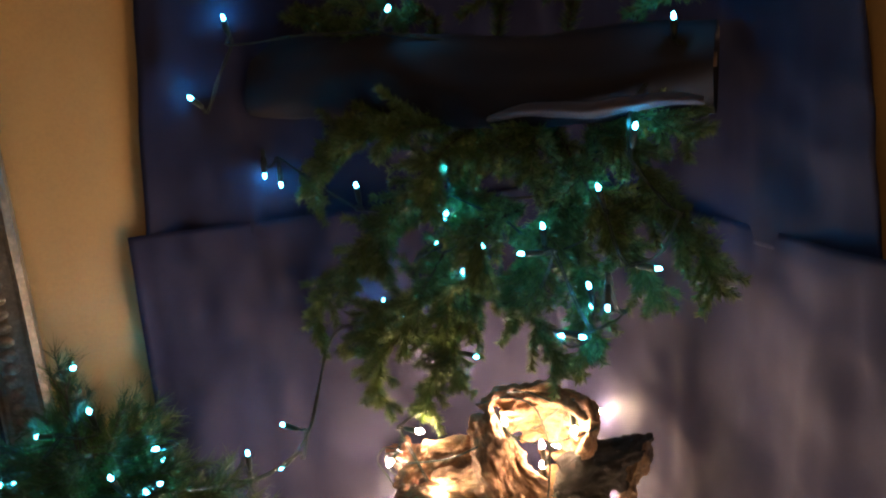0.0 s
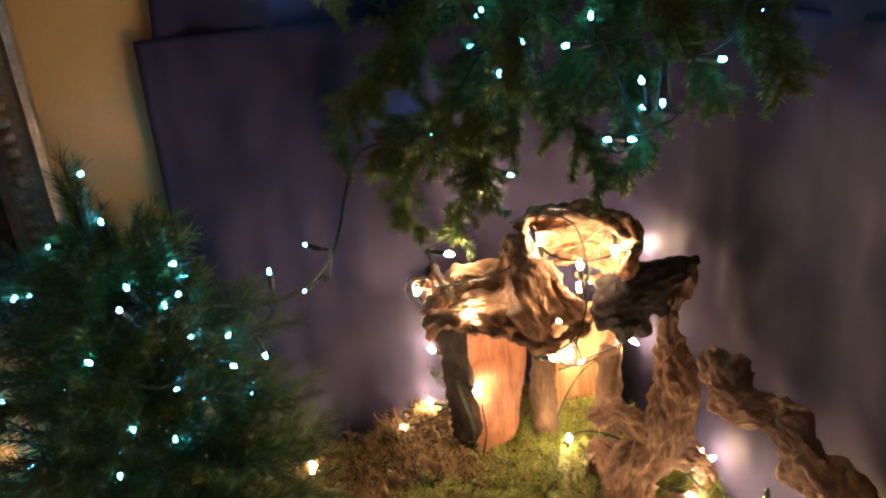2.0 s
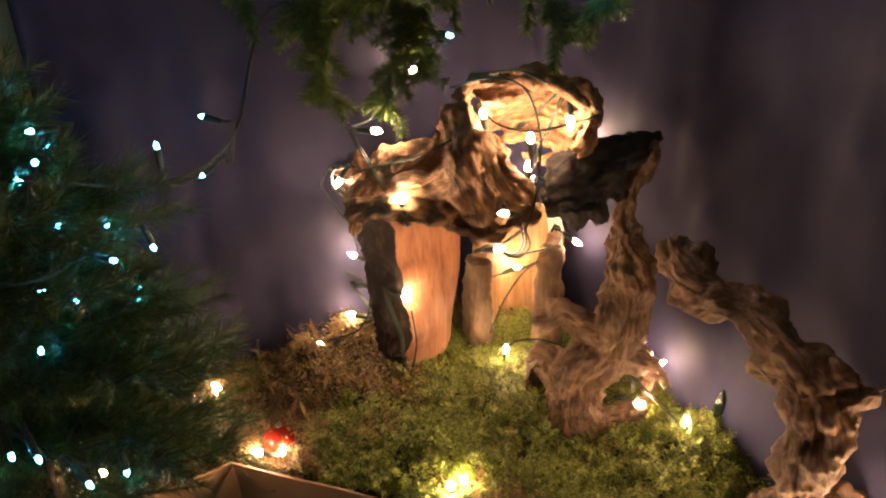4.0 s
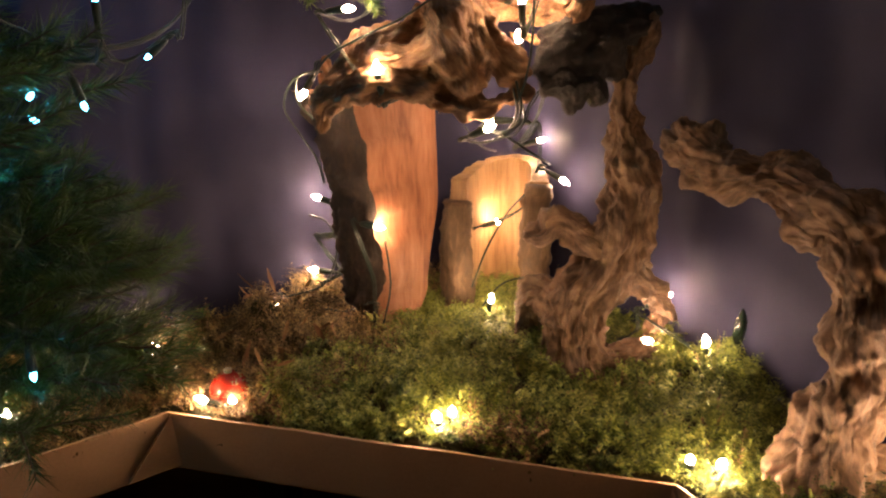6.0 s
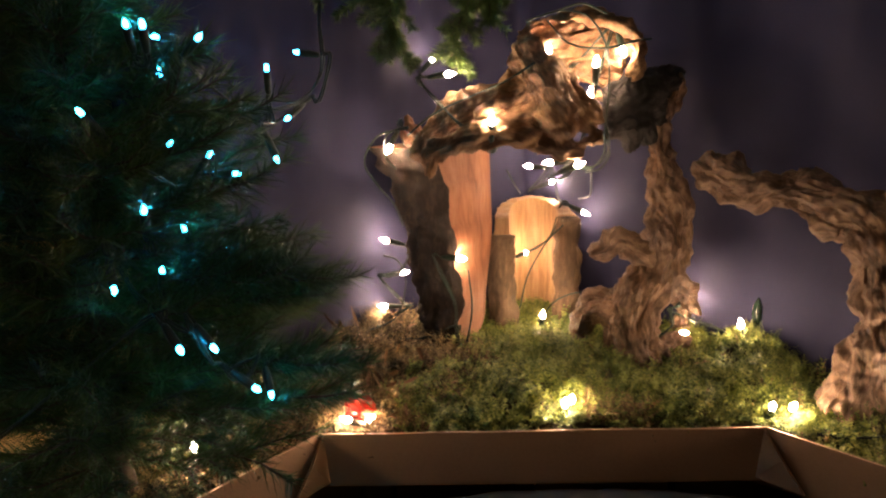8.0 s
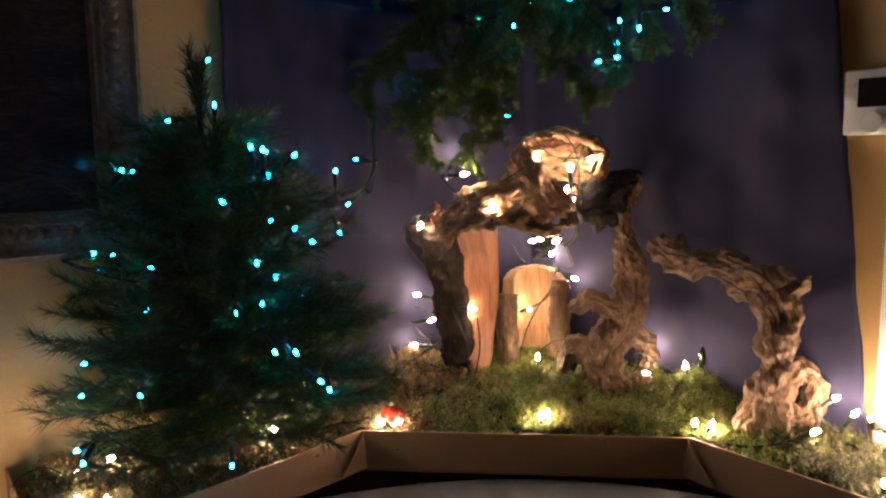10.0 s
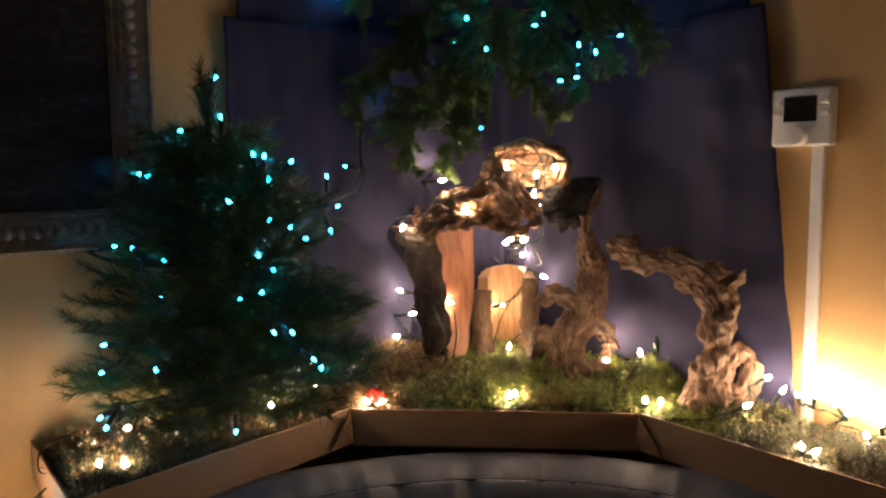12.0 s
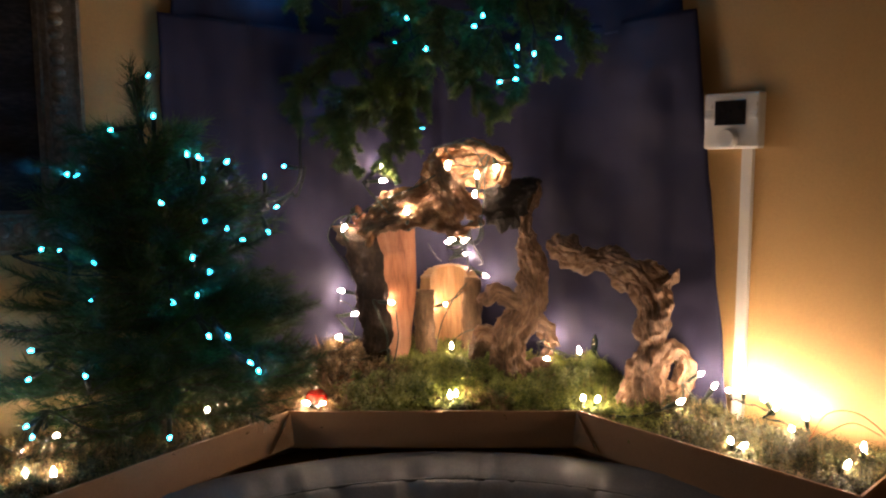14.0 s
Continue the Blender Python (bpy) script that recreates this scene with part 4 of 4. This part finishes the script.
def fir_garland():
    top = thing("fir_garland", "green artificial fir branches hanging from the cloth rail", "garland", place=(0, 0, 0))
    rng = np.random.default_rng(8)
    hub = [(-0.06, 0.215, 1.715), (-0.03, 0.215, 1.610), (0.120, 0.215, 1.620), (0.14, 0.210, 1.715)]
    tips = [(-0.269, 0.180, 1.398), (-0.170, 0.170, 1.306), (-0.095, 0.165, 1.300), (-0.045, 0.175, 1.345), (0.035, 0.165, 1.470), (-0.200, 0.190, 1.375),
            (0.112, 0.145, 1.395), (0.150, 0.125, 1.425), (0.290, 0.170, 1.503), (0.222, 0.175, 1.480), (-0.256, 0.180, 1.607), (-0.204, 0.180, 1.690), (-0.110, 0.150, 1.690),
            (-0.062, 0.140, 1.600), (0.013, 0.150, 1.660), (0.076, 0.150, 1.640), (0.255, 0.180, 1.680), (0.226, 0.170, 1.610), (0.085, 0.140, 1.500), (0.000, 0.140, 1.500),
            (-0.120, 0.160, 1.420), (-0.150, 0.170, 1.500), (-0.220, 0.200, 1.470), (-0.060, 0.150, 1.430), (0.190, 0.150, 1.540), (-0.100, 0.240, 1.480), (0.100, 0.240, 1.500)]
    main, subs = [smooth_path(hub, 5)], []
    for tip in tips:
        b = np.array(tip)
        fork = np.array((0.52 * b[0] + 0.025 + rng.normal(0, 0.02), 0.212, min(1.70, b[2] + rng.uniform(0.07, 0.15))))
        main.append([np.array(hub[1 if b[0] < 0.05 else 2]), fork])
        mid = (fork + b) / 2 + rng.normal(0, 0.010, 3) + ((b[0] - fork[0]) * 0.12, -0.02, 0.016)
        p = smooth_path([fork, mid, b], 7)
        main.append(p)
        for k in range(2, len(p) - 1):
            t = p[k] - p[k - 1]
            t /= np.linalg.norm(t)
            flat = np.cross(t, (0, -1, 0.3))
            flat /= np.linalg.norm(flat)
            for side in (-1, 1):
                if rng.random() < 0.22:
                    continue
                d = t * rng.uniform(0.6, 0.95) + flat * side * rng.uniform(0.5, 0.85) + rng.normal(0, 0.22, 3)
                L = rng.uniform(0.026, 0.050) * (1.15 - 0.5 * k / len(p))
                subs.append([p[k], p[k] + d * L * 0.5, p[k] + d * L + (0, 0, -0.003)])
    for x, z in ((-0.25, 1.86), (-0.15, 1.87), (-0.09, 1.85), (0.23, 1.85), (-0.2, 1.84), (0.02, 1.87), (0.13, 1.87)):
        a = np.array((x * 0.8, 0.23, 1.80))
        main.append([a, a + (0.01, -0.01, 0.03), (x, 0.19, z)])
        for _ in range(5):
            d = rng.normal(size=3) * (0.04, 0.015, 0.02)
            subs.append([(x, 0.2, z - 0.02), np.array((x, 0.2, z - 0.02)) + d])
    V, F = needle_cloud(main[1:], 0.018, 56.0, 0.0010, rng, (0.7, 1.25))
    V2, F2 = needle_cloud(subs, 0.016, 46.0, 0.0010, rng, (0.65, 1.2))
    F = np.vstack([F, F2 + len(V)])
    V = np.vstack([V, V2])
    tagged(geo("needles", V.tolist(), F.tolist(), M_FIR, top, "short yellowish green needles"), kind="stuff")
    v, f = [], []
    for q in main:
        tube_geo(q, np.linspace(0.0026, 0.0012, len(q)), 6, v, f, False)
    for q in subs:
        tube_geo(q, np.linspace(0.0012, 0.0007, len(q)), 5, v, f, False)
    tagged(geo("wire_stem", v, f, M_TWIG, top, "thin brown wire stems"), kind="stuff")


fir_garland()


# ---- strings of little lights ----
def lathe(profile, sides=12):
    verts, faces = [], []
    for z, r in profile:
        for k in range(sides):
            a = 2 * math.pi * k / sides
            verts.append((r * math.cos(a), r * math.sin(a), z))
    for i in range(len(profile) - 1):
        for k in range(sides):
            a, b = i * sides + k, i * sides + (k + 1) % sides
            faces.append((a, b, b + sides, a + sides))
    faces.append(tuple(reversed(range(sides))))
    faces.append(tuple(range(len(verts) - sides, len(verts))))
    return verts, faces


def shape(name, profile, material, sides=12):
    v, f = lathe(profile, sides)
    me = bpy.data.meshes.new(name)
    me.from_pydata(v, [], f)
    me.polygons.foreach_set("use_smooth", [True] * len(me.polygons))
    me.materials.append(material)
    return me


BULB_WARM = shape("bulb", [(-0.003, 0.0020), (0, 0.0029), (0.0032, 0.0036), (0.006, 0.0031), (0.009, 0.0017), (0.0115, 0.0005)], M_WARM)
BULB_BLUE = shape("bulb", [(-0.003, 0.0015), (0, 0.0021), (0.0020, 0.0024), (0.0040, 0.0019), (0.0062, 0.0005)], M_BLUE)
BULB_OFF = shape("bulb", [(-0.026, 0.0060), (-0.022, 0.0072), (0.002, 0.0074), (0.010, 0.0066), (0.016, 0.0044), (0.021, 0.0020), (0.023, 0.0006)], M_OFF)
SOCKET = shape("socket", [(-0.024, 0.0013), (-0.022, 0.0030), (-0.015, 0.0036), (-0.004, 0.0040), (-0.001, 0.0035), (-0.0012, 0.0018)], M_CABLE, 10)


def light_string(label, bulbs, mesh, seed, sag=0.02, category="string lights"):
    """A string: a cable through the lamps in their order; each lamp is a bulb with its socket."""
    top = thing("string_lights", label, category, "strings of little lights")
    rng = np.random.default_rng(seed)
    ends = []
    for i, b in enumerate(bulbs):
        p = Vector(b[:3])
        d = Vector(b[3:6]) if len(b) > 3 else Vector((rng.normal(0, 0.6), rng.normal(-0.1, 0.5), rng.uniform(0.0, 1.0)))
        d = d.normalized() if d.length > 0.1 else Vector((0, 0, 1))
        m = d.to_track_quat("Z", "Y").to_matrix().to_4x4()
        ob = new("bulb", mesh)
        ob.matrix_world = Matrix.Translation(p - d * 0.005) @ m
        ob.parent = top
        so = new("socket", SOCKET)
        so.parent = ob
        ends.append((p - d * 0.028, d))
    run = []
    for (a, da), (b, db) in zip(ends[:-1], ends[1:]):
        k = min((b - a).length, 0.12)
        mid = (a + b) / 2 + Vector((rng.normal(0, 0.12) * k, rng.normal(0, 0.12) * k, -sag * rng.uniform(0.2, 1.0)))
        run += smooth_path([a, a - da * 0.012, mid, b - db * 0.012, b], 6)[:-1]
    if not run:
        a, da = ends[0]
        run = smooth_path([a, a - da * 0.012, a - da * 0.02 + Vector((0.02, 0.0, 0.0))], 6)
    v, f = [], []
    for off in (-0.0012, 0.0012):
        w = [Vector(q) + Vector((off, off * 0.6, 0.001 * math.sin(i * 1.3 + off * 900))) for i, q in enumerate(run)]
        tube_geo(w, [0.0010] * len(w), 6, v, f)
    geo("cable", v, f, M_CABLE, top, "thin dark green twin cable", True)
    return top


light_string("teal-blue string lights wound round the small pine tree", [
    (-0.415, -0.106, 1.454, 1, 0, 0.5), (-0.414, -0.100, 1.396, 0.1, -0.3, 1), (-0.465, -0.138, 1.371, -1, -0.1, -0.1), (-0.519, -0.159, 1.309), (-0.512, -0.146, 1.306), (-0.352, -0.137, 1.338, 0, -0.4, 1), (-0.321, -0.176, 1.334, 0.2, -0.6, 1),
    (-0.298, -0.114, 1.326, 0.7, -0.3, 0.6), (-0.372, -0.193, 1.269), (-0.332, -0.020, 1.218), (-0.293, -0.059, 1.200, 1, -0.1, 0), (-0.330, -0.191, 1.192, 0.1, -0.2, 1), (-0.496, -0.151, 1.177), (-0.537, -0.206, 1.204), (-0.505, -0.221, 1.204),
    (-0.620, -0.083, 1.120, -1, 0, 0.3), (-0.457, -0.237, 1.136), (-0.356, -0.204, 1.124, 0.2, -0.3, -1), (-0.351, -0.123, 1.125), (-0.356, 0.028, 1.108)], BULB_BLUE, 21)
light_string("teal-blue string lights in the lower branches of the pine tree", [
    (-0.582, -0.183, 1.051), (-0.570, -0.211, 1.015, -1, -0.2, -0.6), (-0.457, -0.265, 1.040, 0.1, -0.5, 0.7), (-0.299, -0.222, 1.080, 0.5, -0.3, -0.6), (-0.274, -0.216, 1.079, 0.6, -0.3, -0.6), (-0.250, -0.193, 1.035, 0.8, -0.2, -0.5),
    (-0.253, -0.149, 1.009, 0.2, -0.2, -1), (-0.527, -0.294, 0.976, -0.8, -0.3, -0.4), (-0.512, -0.305, 0.965, -0.5, -0.3, -1), (-0.350, -0.254, 0.945, 0, -0.1, -1)], BULB_BLUE, 22)
light_string("teal-blue string lights on the far side of the pine tree", [(-0.363, -0.060, 1.329), (-0.353, -0.050, 1.312), (-0.343, -0.100, 1.299), (-0.354, -0.060, 1.232), (-0.364, -0.090, 1.170), (-0.349, -0.070, 1.153), (-0.337, 0.000, 1.114)], BULB_BLUE, 26)
light_string("teal-blue string lights hanging between the tree and the garland", [
    (-0.260, -0.039, 1.208, 0.35, 0, -1), (-0.278, 0.013, 1.302, 0, 0, 1), (-0.277, 0.072, 1.243, -0.7, -0.2, -0.6), (-0.261, 0.067, 1.316, -1, 0, 0.15)], BULB_BLUE, 23, 0.03)
light_string("teal-blue string lights in the hanging fir garland", [
    (-0.190, 0.250, 1.440, 0.1, 0, 1), (-0.022, 0.200, 1.385, 1, -0.1, -0.1), (-0.141, 0.215, 1.432, 0, -0.2, 1), (-0.069, 0.200, 1.545), (-0.048, 0.170, 1.586), (-0.049, 0.185, 1.589), (-0.013, 0.145, 1.520, -0.1, -0.2, -1), (0.013, 0.145, 1.559), (0.030, 0.175, 1.478, 0, -0.3, 1),
    (0.071, 0.115, 1.557, -1, -0.3, 0), (0.116, 0.115, 1.461, -1, -0.3, 0), (0.149, 0.105, 1.465, 1, -0.3, 0), (0.147, 0.139, 1.491, -1, -0.2, 0.2), (0.177, 0.095, 1.503, 0, -0.1, -1), (0.150, 0.120, 1.525, -0.2, -0.2, 1)], BULB_BLUE, 24)
light_string("teal-blue string lights at the top of the fir garland", [
    (-0.309, 0.159, 1.637, 0.1, -0.2, -1), (-0.288, 0.165, 1.624, 0.1, -0.2, -1), (-0.171, 0.170, 1.629, 0, -0.2, 1), (-0.050, 0.200, 1.646, 0, -0.2, 1), (0.090, 0.150, 1.585, 0, -0.2, 1), (0.160, 0.130, 1.635, -0.2, -0.3, 1),
    (0.227, 0.140, 1.540, 1, -0.2, 0), (0.252, 0.195, 1.580, 0.2, 0.8, -0.4), (0.200, 0.140, 1.700, 0.2, -0.2, 1), (0.235, 0.160, 1.810, 0, -0.4, 1), (-0.09, 0.15, 1.845), (-0.330, 0.140, 1.855, 0, -0.3, 1), (-0.368, 0.098, 1.755, 0, -0.3, 0.2)], BULB_BLUE, 25)

light_string("warm white string lights laid over the root roof", [
    (-0.122, 0.335, 1.312, 0.6, -0.3, 0.6), (-0.094, 0.151, 1.288, 0.9, -0.2, 0.1), (-0.047, 0.098, 1.236, 0, -0.4, 1), (0.024, 0.165, 1.315, 0, -0.4, 1), (0.115, 0.175, 1.308, 0.2, -0.4, -1), (0.079, 0.150, 1.298, 0, -0.3, 1),
    (0.075, 0.161, 1.262, 0, -0.5, 1), (0.057, 0.120, 1.180, 0.8, -0.4, 0.4), (0.030, 0.230, 1.170, -1, -0.2, 0), (0.098, 0.392, 1.228, 0.3, 0.4, 0.3), (0.060, 0.440, 1.115, 0.9, 0, 0.3), (0.018, 0.420, 1.143, -0.9, -0.1, 0.1), (0.102, 0.368, 1.075, 0.9, -0.2, -0.4), (0.012, 0.388, 1.010, 0.6, 0.75, 0.05)], BULB_WARM, 31)
light_string("warm white string lights round the split log post", [
    (-0.178, 0.205, 1.195, -0.3, -0.3, -0.6), (-0.196, 0.262, 1.062, -0.8, 0, 0.2), (-0.170, 0.272, 1.012, 0.6, -0.1, 0.1), (-0.202, 0.252, 0.968, -1, -0.2, 0.1), (-0.241, 0.227, 0.922, 0.6, -0.3, -0.3), (-0.092, 0.186, 0.918, 0.1, -0.2, -1), (-0.086, 0.194, 1.050, 1, -0.3, 0)], BULB_WARM, 32)
light_string("warm white string lights lying in the moss", [
    (0.028, 0.270, 0.946, 0.1, -0.2, 1), (0.030, 0.022, 0.922, -0.1, -0.4, 1), (0.040, 0.041, 0.918, 0.1, -0.4, 1), (0.218, 0.225, 0.930, 0.6, -0.3, 0.2), (0.236, 0.262, 0.972, 0.6, 0.3, 0.3), (0.274, 0.169, 0.963, -0.2, -0.1, 1),
    (0.285, 0.023, 0.915, 0.15, -0.5, 0.8), (0.258, 0.014, 0.920, -0.1, -0.5, 0.8), (0.405, -0.052, 0.935, 0.6, -0.3, 0.4), (0.458, 0.020, 0.960, 0.5, 0.2, 0.2), (0.469, -0.020, 0.952, 0.3, -0.2, 0.6)], BULB_WARM, 33)
light_string("warm white string lights piled against the ochre wall", [
    (0.496, -0.006, 0.940, -0.3, -0.5, 0.5), (0.518, -0.016, 0.944, -0.2, -0.5, 0.7), (0.540, -0.042, 0.938, -0.5, -0.2, 0.7), (0.556, -0.058, 0.928, 0.2, -0.6, 0.6), (0.590, -0.084, 0.922, -0.3, -0.4, 0.8), (0.555, -0.115, 0.914, -0.4, -0.4, 0.6),
    (0.447, -0.160, 0.912, -0.3, -0.4, 0.8), (0.464, -0.170, 0.908, 0.4, -0.4, 0.5), (0.580, -0.235, 0.908, 0.2, -0.2, 0.9), (0.626, -0.187, 0.914, 0, -0.1, 1)], BULB_WARM, 34, 0.005)
light_string("warm white string lights in the dry moss under the tree", [
    (-0.219, 0.012, 0.909, -0.5, -0.4, 0.4), (-0.193, 0.030, 0.902, 0.5, -0.4, 0.4), (-0.330, 0.090, 0.914, 0.3, -0.3, 0.6), (-0.345, 0.110, 0.908, -0.4, -0.3, 0.5), (-0.353, -0.095, 0.933, 0.1, -0.3, 0.9), (-0.503, -0.275, 0.907, 0, -0.1, 1), (-0.545, -0.270, 0.903, 0.2, -0.2, 0.8),
    (-0.530, -0.215, 0.935, 0.5, -0.3, 0.3), (-0.590, -0.200, 0.906, 0.3, -0.4, 0.3), (-0.662, -0.318, 0.862, -0.5, 0.3, 0.5)], BULB_WARM, 35, 0.005)
light_string("unlit dark green spare bulb standing in the moss", [(0.311, 0.212, 0.966, 0.03, 0, 1)], BULB_OFF, 36, category="bulb")


def bauble():
    top = thing("bauble", "small red glass bauble half sunk in dry moss", "bauble", place=(-0.209, 0.050, 0.902))
    bm = bmesh.new()
    bmesh.ops.create_uvsphere(bm, u_segments=28, v_segments=16, radius=0.021)
    part("ball", bm, M_RED, top, smooth=True)
    v, f = lathe([(0.019, 0.0045), (0.024, 0.0042), (0.025, 0.0015)], 10)
    geo("cap", v, f, M_FRAME, top, "small metal cap")


bauble()


# ---- loose loops of light cable, wires and dead leaves ----
def loose_cable(label, runs, material=M_CABLE, radius=0.0012):
    top = thing("light_cable", label, "cable", "loose light cables")
    for pts in runs:
        path = smooth_path(pts, 8)
        v, f = tube_geo(path, [radius] * len(path), 8)
        geo("loop", v, f, material, top, smooth=True)


loose_cable("dark green light cable draped over the root roof", [
    [(-0.150, 0.200, 1.222), (-0.192, 0.215, 1.212), (-0.214, 0.228, 1.178), (-0.200, 0.236, 1.146), (-0.176, 0.228, 1.118), (-0.165, 0.222, 1.090)],
    [(-0.150, 0.190, 1.225), (-0.178, 0.196, 1.215), (-0.184, 0.205, 1.188), (-0.170, 0.212, 1.168)],
    [(-0.005, 0.140, 1.345), (0.035, 0.150, 1.356), (0.070, 0.150, 1.348), (0.090, 0.140, 1.310), (0.092, 0.138, 1.262), (0.088, 0.132, 1.225), (0.084, 0.110, 1.205)],
    [(0.020, 0.140, 1.345), (0.045, 0.128, 1.318), (0.085, 0.125, 1.312), (0.125, 0.140, 1.320), (0.146, 0.165, 1.322)],
    [(-0.150, 0.175, 1.215), (-0.115, 0.140, 1.242), (-0.070, 0.122, 1.262), (-0.030, 0.118, 1.278), (0.004, 0.118, 1.298)],
    [(0.030, 0.165, 1.356), (0.062, 0.155, 1.364), (0.092, 0.160, 1.352)],
])
loose_cable("coil of green light cable hanging under the roof", [
    [(0.084, 0.104, 1.225), (0.088, 0.106, 1.202), (0.083, 0.112, 1.185), (0.070, 0.116, 1.177), (0.058, 0.120, 1.178)],
    [(0.081, 0.106, 1.218), (0.084, 0.110, 1.198), (0.078, 0.116, 1.182), (0.066, 0.120, 1.174), (0.054, 0.124, 1.177)],
    [(0.086, 0.112, 1.210), (0.090, 0.116, 1.190), (0.080, 0.120, 1.174), (0.064, 0.124, 1.170)],
    [(0.070, 0.118, 1.174), (0.080, 0.180, 1.150), (0.092, 0.270, 1.118), (0.086, 0.330, 1.104)],
    [(-0.020, 0.320, 1.150), (-0.005, 0.350, 1.120), (0.004, 0.400, 1.104)],
    [(0.060, 0.305, 1.070), (0.036, 0.318, 1.040), (0.010, 0.322, 0.990), (-0.004, 0.300, 0.945)],
    [(0.020, 0.262, 0.938), (0.045, 0.252, 0.972), (0.080, 0.248, 0.985), (0.112, 0.255, 0.975)],
])
loose_cable("thin cable running down the split log post", [
    [(-0.078, 0.188, 1.036), (-0.074, 0.190, 0.985), (-0.080, 0.186, 0.945), (-0.090, 0.182, 0.912)],
    [(-0.196, 0.240, 1.045), (-0.176, 0.246, 1.035), (-0.168, 0.255, 1.000), (-0.182, 0.240, 0.955), (-0.220, 0.210, 0.945)],
])
loose_cable("dark twin light cable hanging between the tree and the garland", [
    [(-0.317, -0.120, 1.310), (-0.303, -0.020, 1.263), (-0.280, 0.020, 1.254), (-0.252, 0.060, 1.266), (-0.239, 0.100, 1.299), (-0.250, 0.160, 1.360), (-0.245, 0.200, 1.404), (-0.190, 0.250, 1.412)],
    [(-0.317, -0.123, 1.307), (-0.305, -0.022, 1.266), (-0.280, 0.018, 1.257), (-0.250, 0.060, 1.269), (-0.236, 0.100, 1.301), (-0.248, 0.158, 1.358), (-0.243, 0.198, 1.402), (-0.190, 0.250, 1.412)],
])
# the orange tint stands in for the wall's glow on these wires
M_LIT_WIRE = noise_mat("lit_orange_wire", [(0.30, 0.085, 0.02), (0.42, 0.13, 0.035)], 60, 200, 0.5, 0)
loose_cable("thin wires arching beside the wall lights, tinted orange for the glow", [
    [(0.575, -0.130, 0.900), (0.610, -0.110, 0.935), (0.650, -0.125, 0.940), (0.690, -0.155, 0.905)],
    [(0.600, -0.120, 0.905), (0.640, -0.125, 0.926), (0.672, -0.150, 0.915)],
], M_LIT_WIRE, 0.0009)
loose_cable("dark cable loop lying by the tray's end", [
    [(-0.575, -0.225, 0.905), (-0.610, -0.235, 0.928), (-0.640, -0.255, 0.915), (-0.632, -0.275, 0.890), (-0.600, -0.280, 0.890)],
])


def dead_leaves():
    rng = np.random.default_rng(77)
    verts, faces = [], []
    for _ in range(130):
        x, y = rng.uniform(-0.40, -0.13), rng.uniform(-0.06, 0.26)
        if not inside(x, y, TRAY_LINE, 0.015):
            continue
        L, w = rng.uniform(0.012, 0.034), rng.uniform(0.0012, 0.0036)
        m = Matrix.Translation((x, y, moss_height(x, y) + rng.uniform(0.002, 0.016))) @ Euler((rng.uniform(-1, 1), rng.uniform(-1, 1), rng.uniform(0, 6.3))).to_matrix().to_4x4()
        b = len(verts)
        for i in range(5):
            u = i / 4
            s = w * math.sin(math.pi * (0.08 + 0.88 * u))
            for side in (-1, 0, 1):
                verts.append(m @ Vector((u * L, side * s, 0.35 * s * abs(side) + 0.25 * L * u * u)))
        for i in range(4):
            for k in range(2):
                a = b + i * 3 + k
                faces.append((a, a + 1, a + 4, a + 3))
    ob = geo("dead_leaves", verts, faces, M_LEAF, smooth=True)
    tagged(ob, "small curled brown dead leaves lying in the dry moss", "leaves", kind="stuff")


M_LEAF = noise_mat("dead_leaf_brown", [(0.12, 0.055, 0.022), (0.22, 0.11, 0.045), (0.33, 0.19, 0.08)], 40, 200, 0.7, 0.2, island=0.5)
dead_leaves()
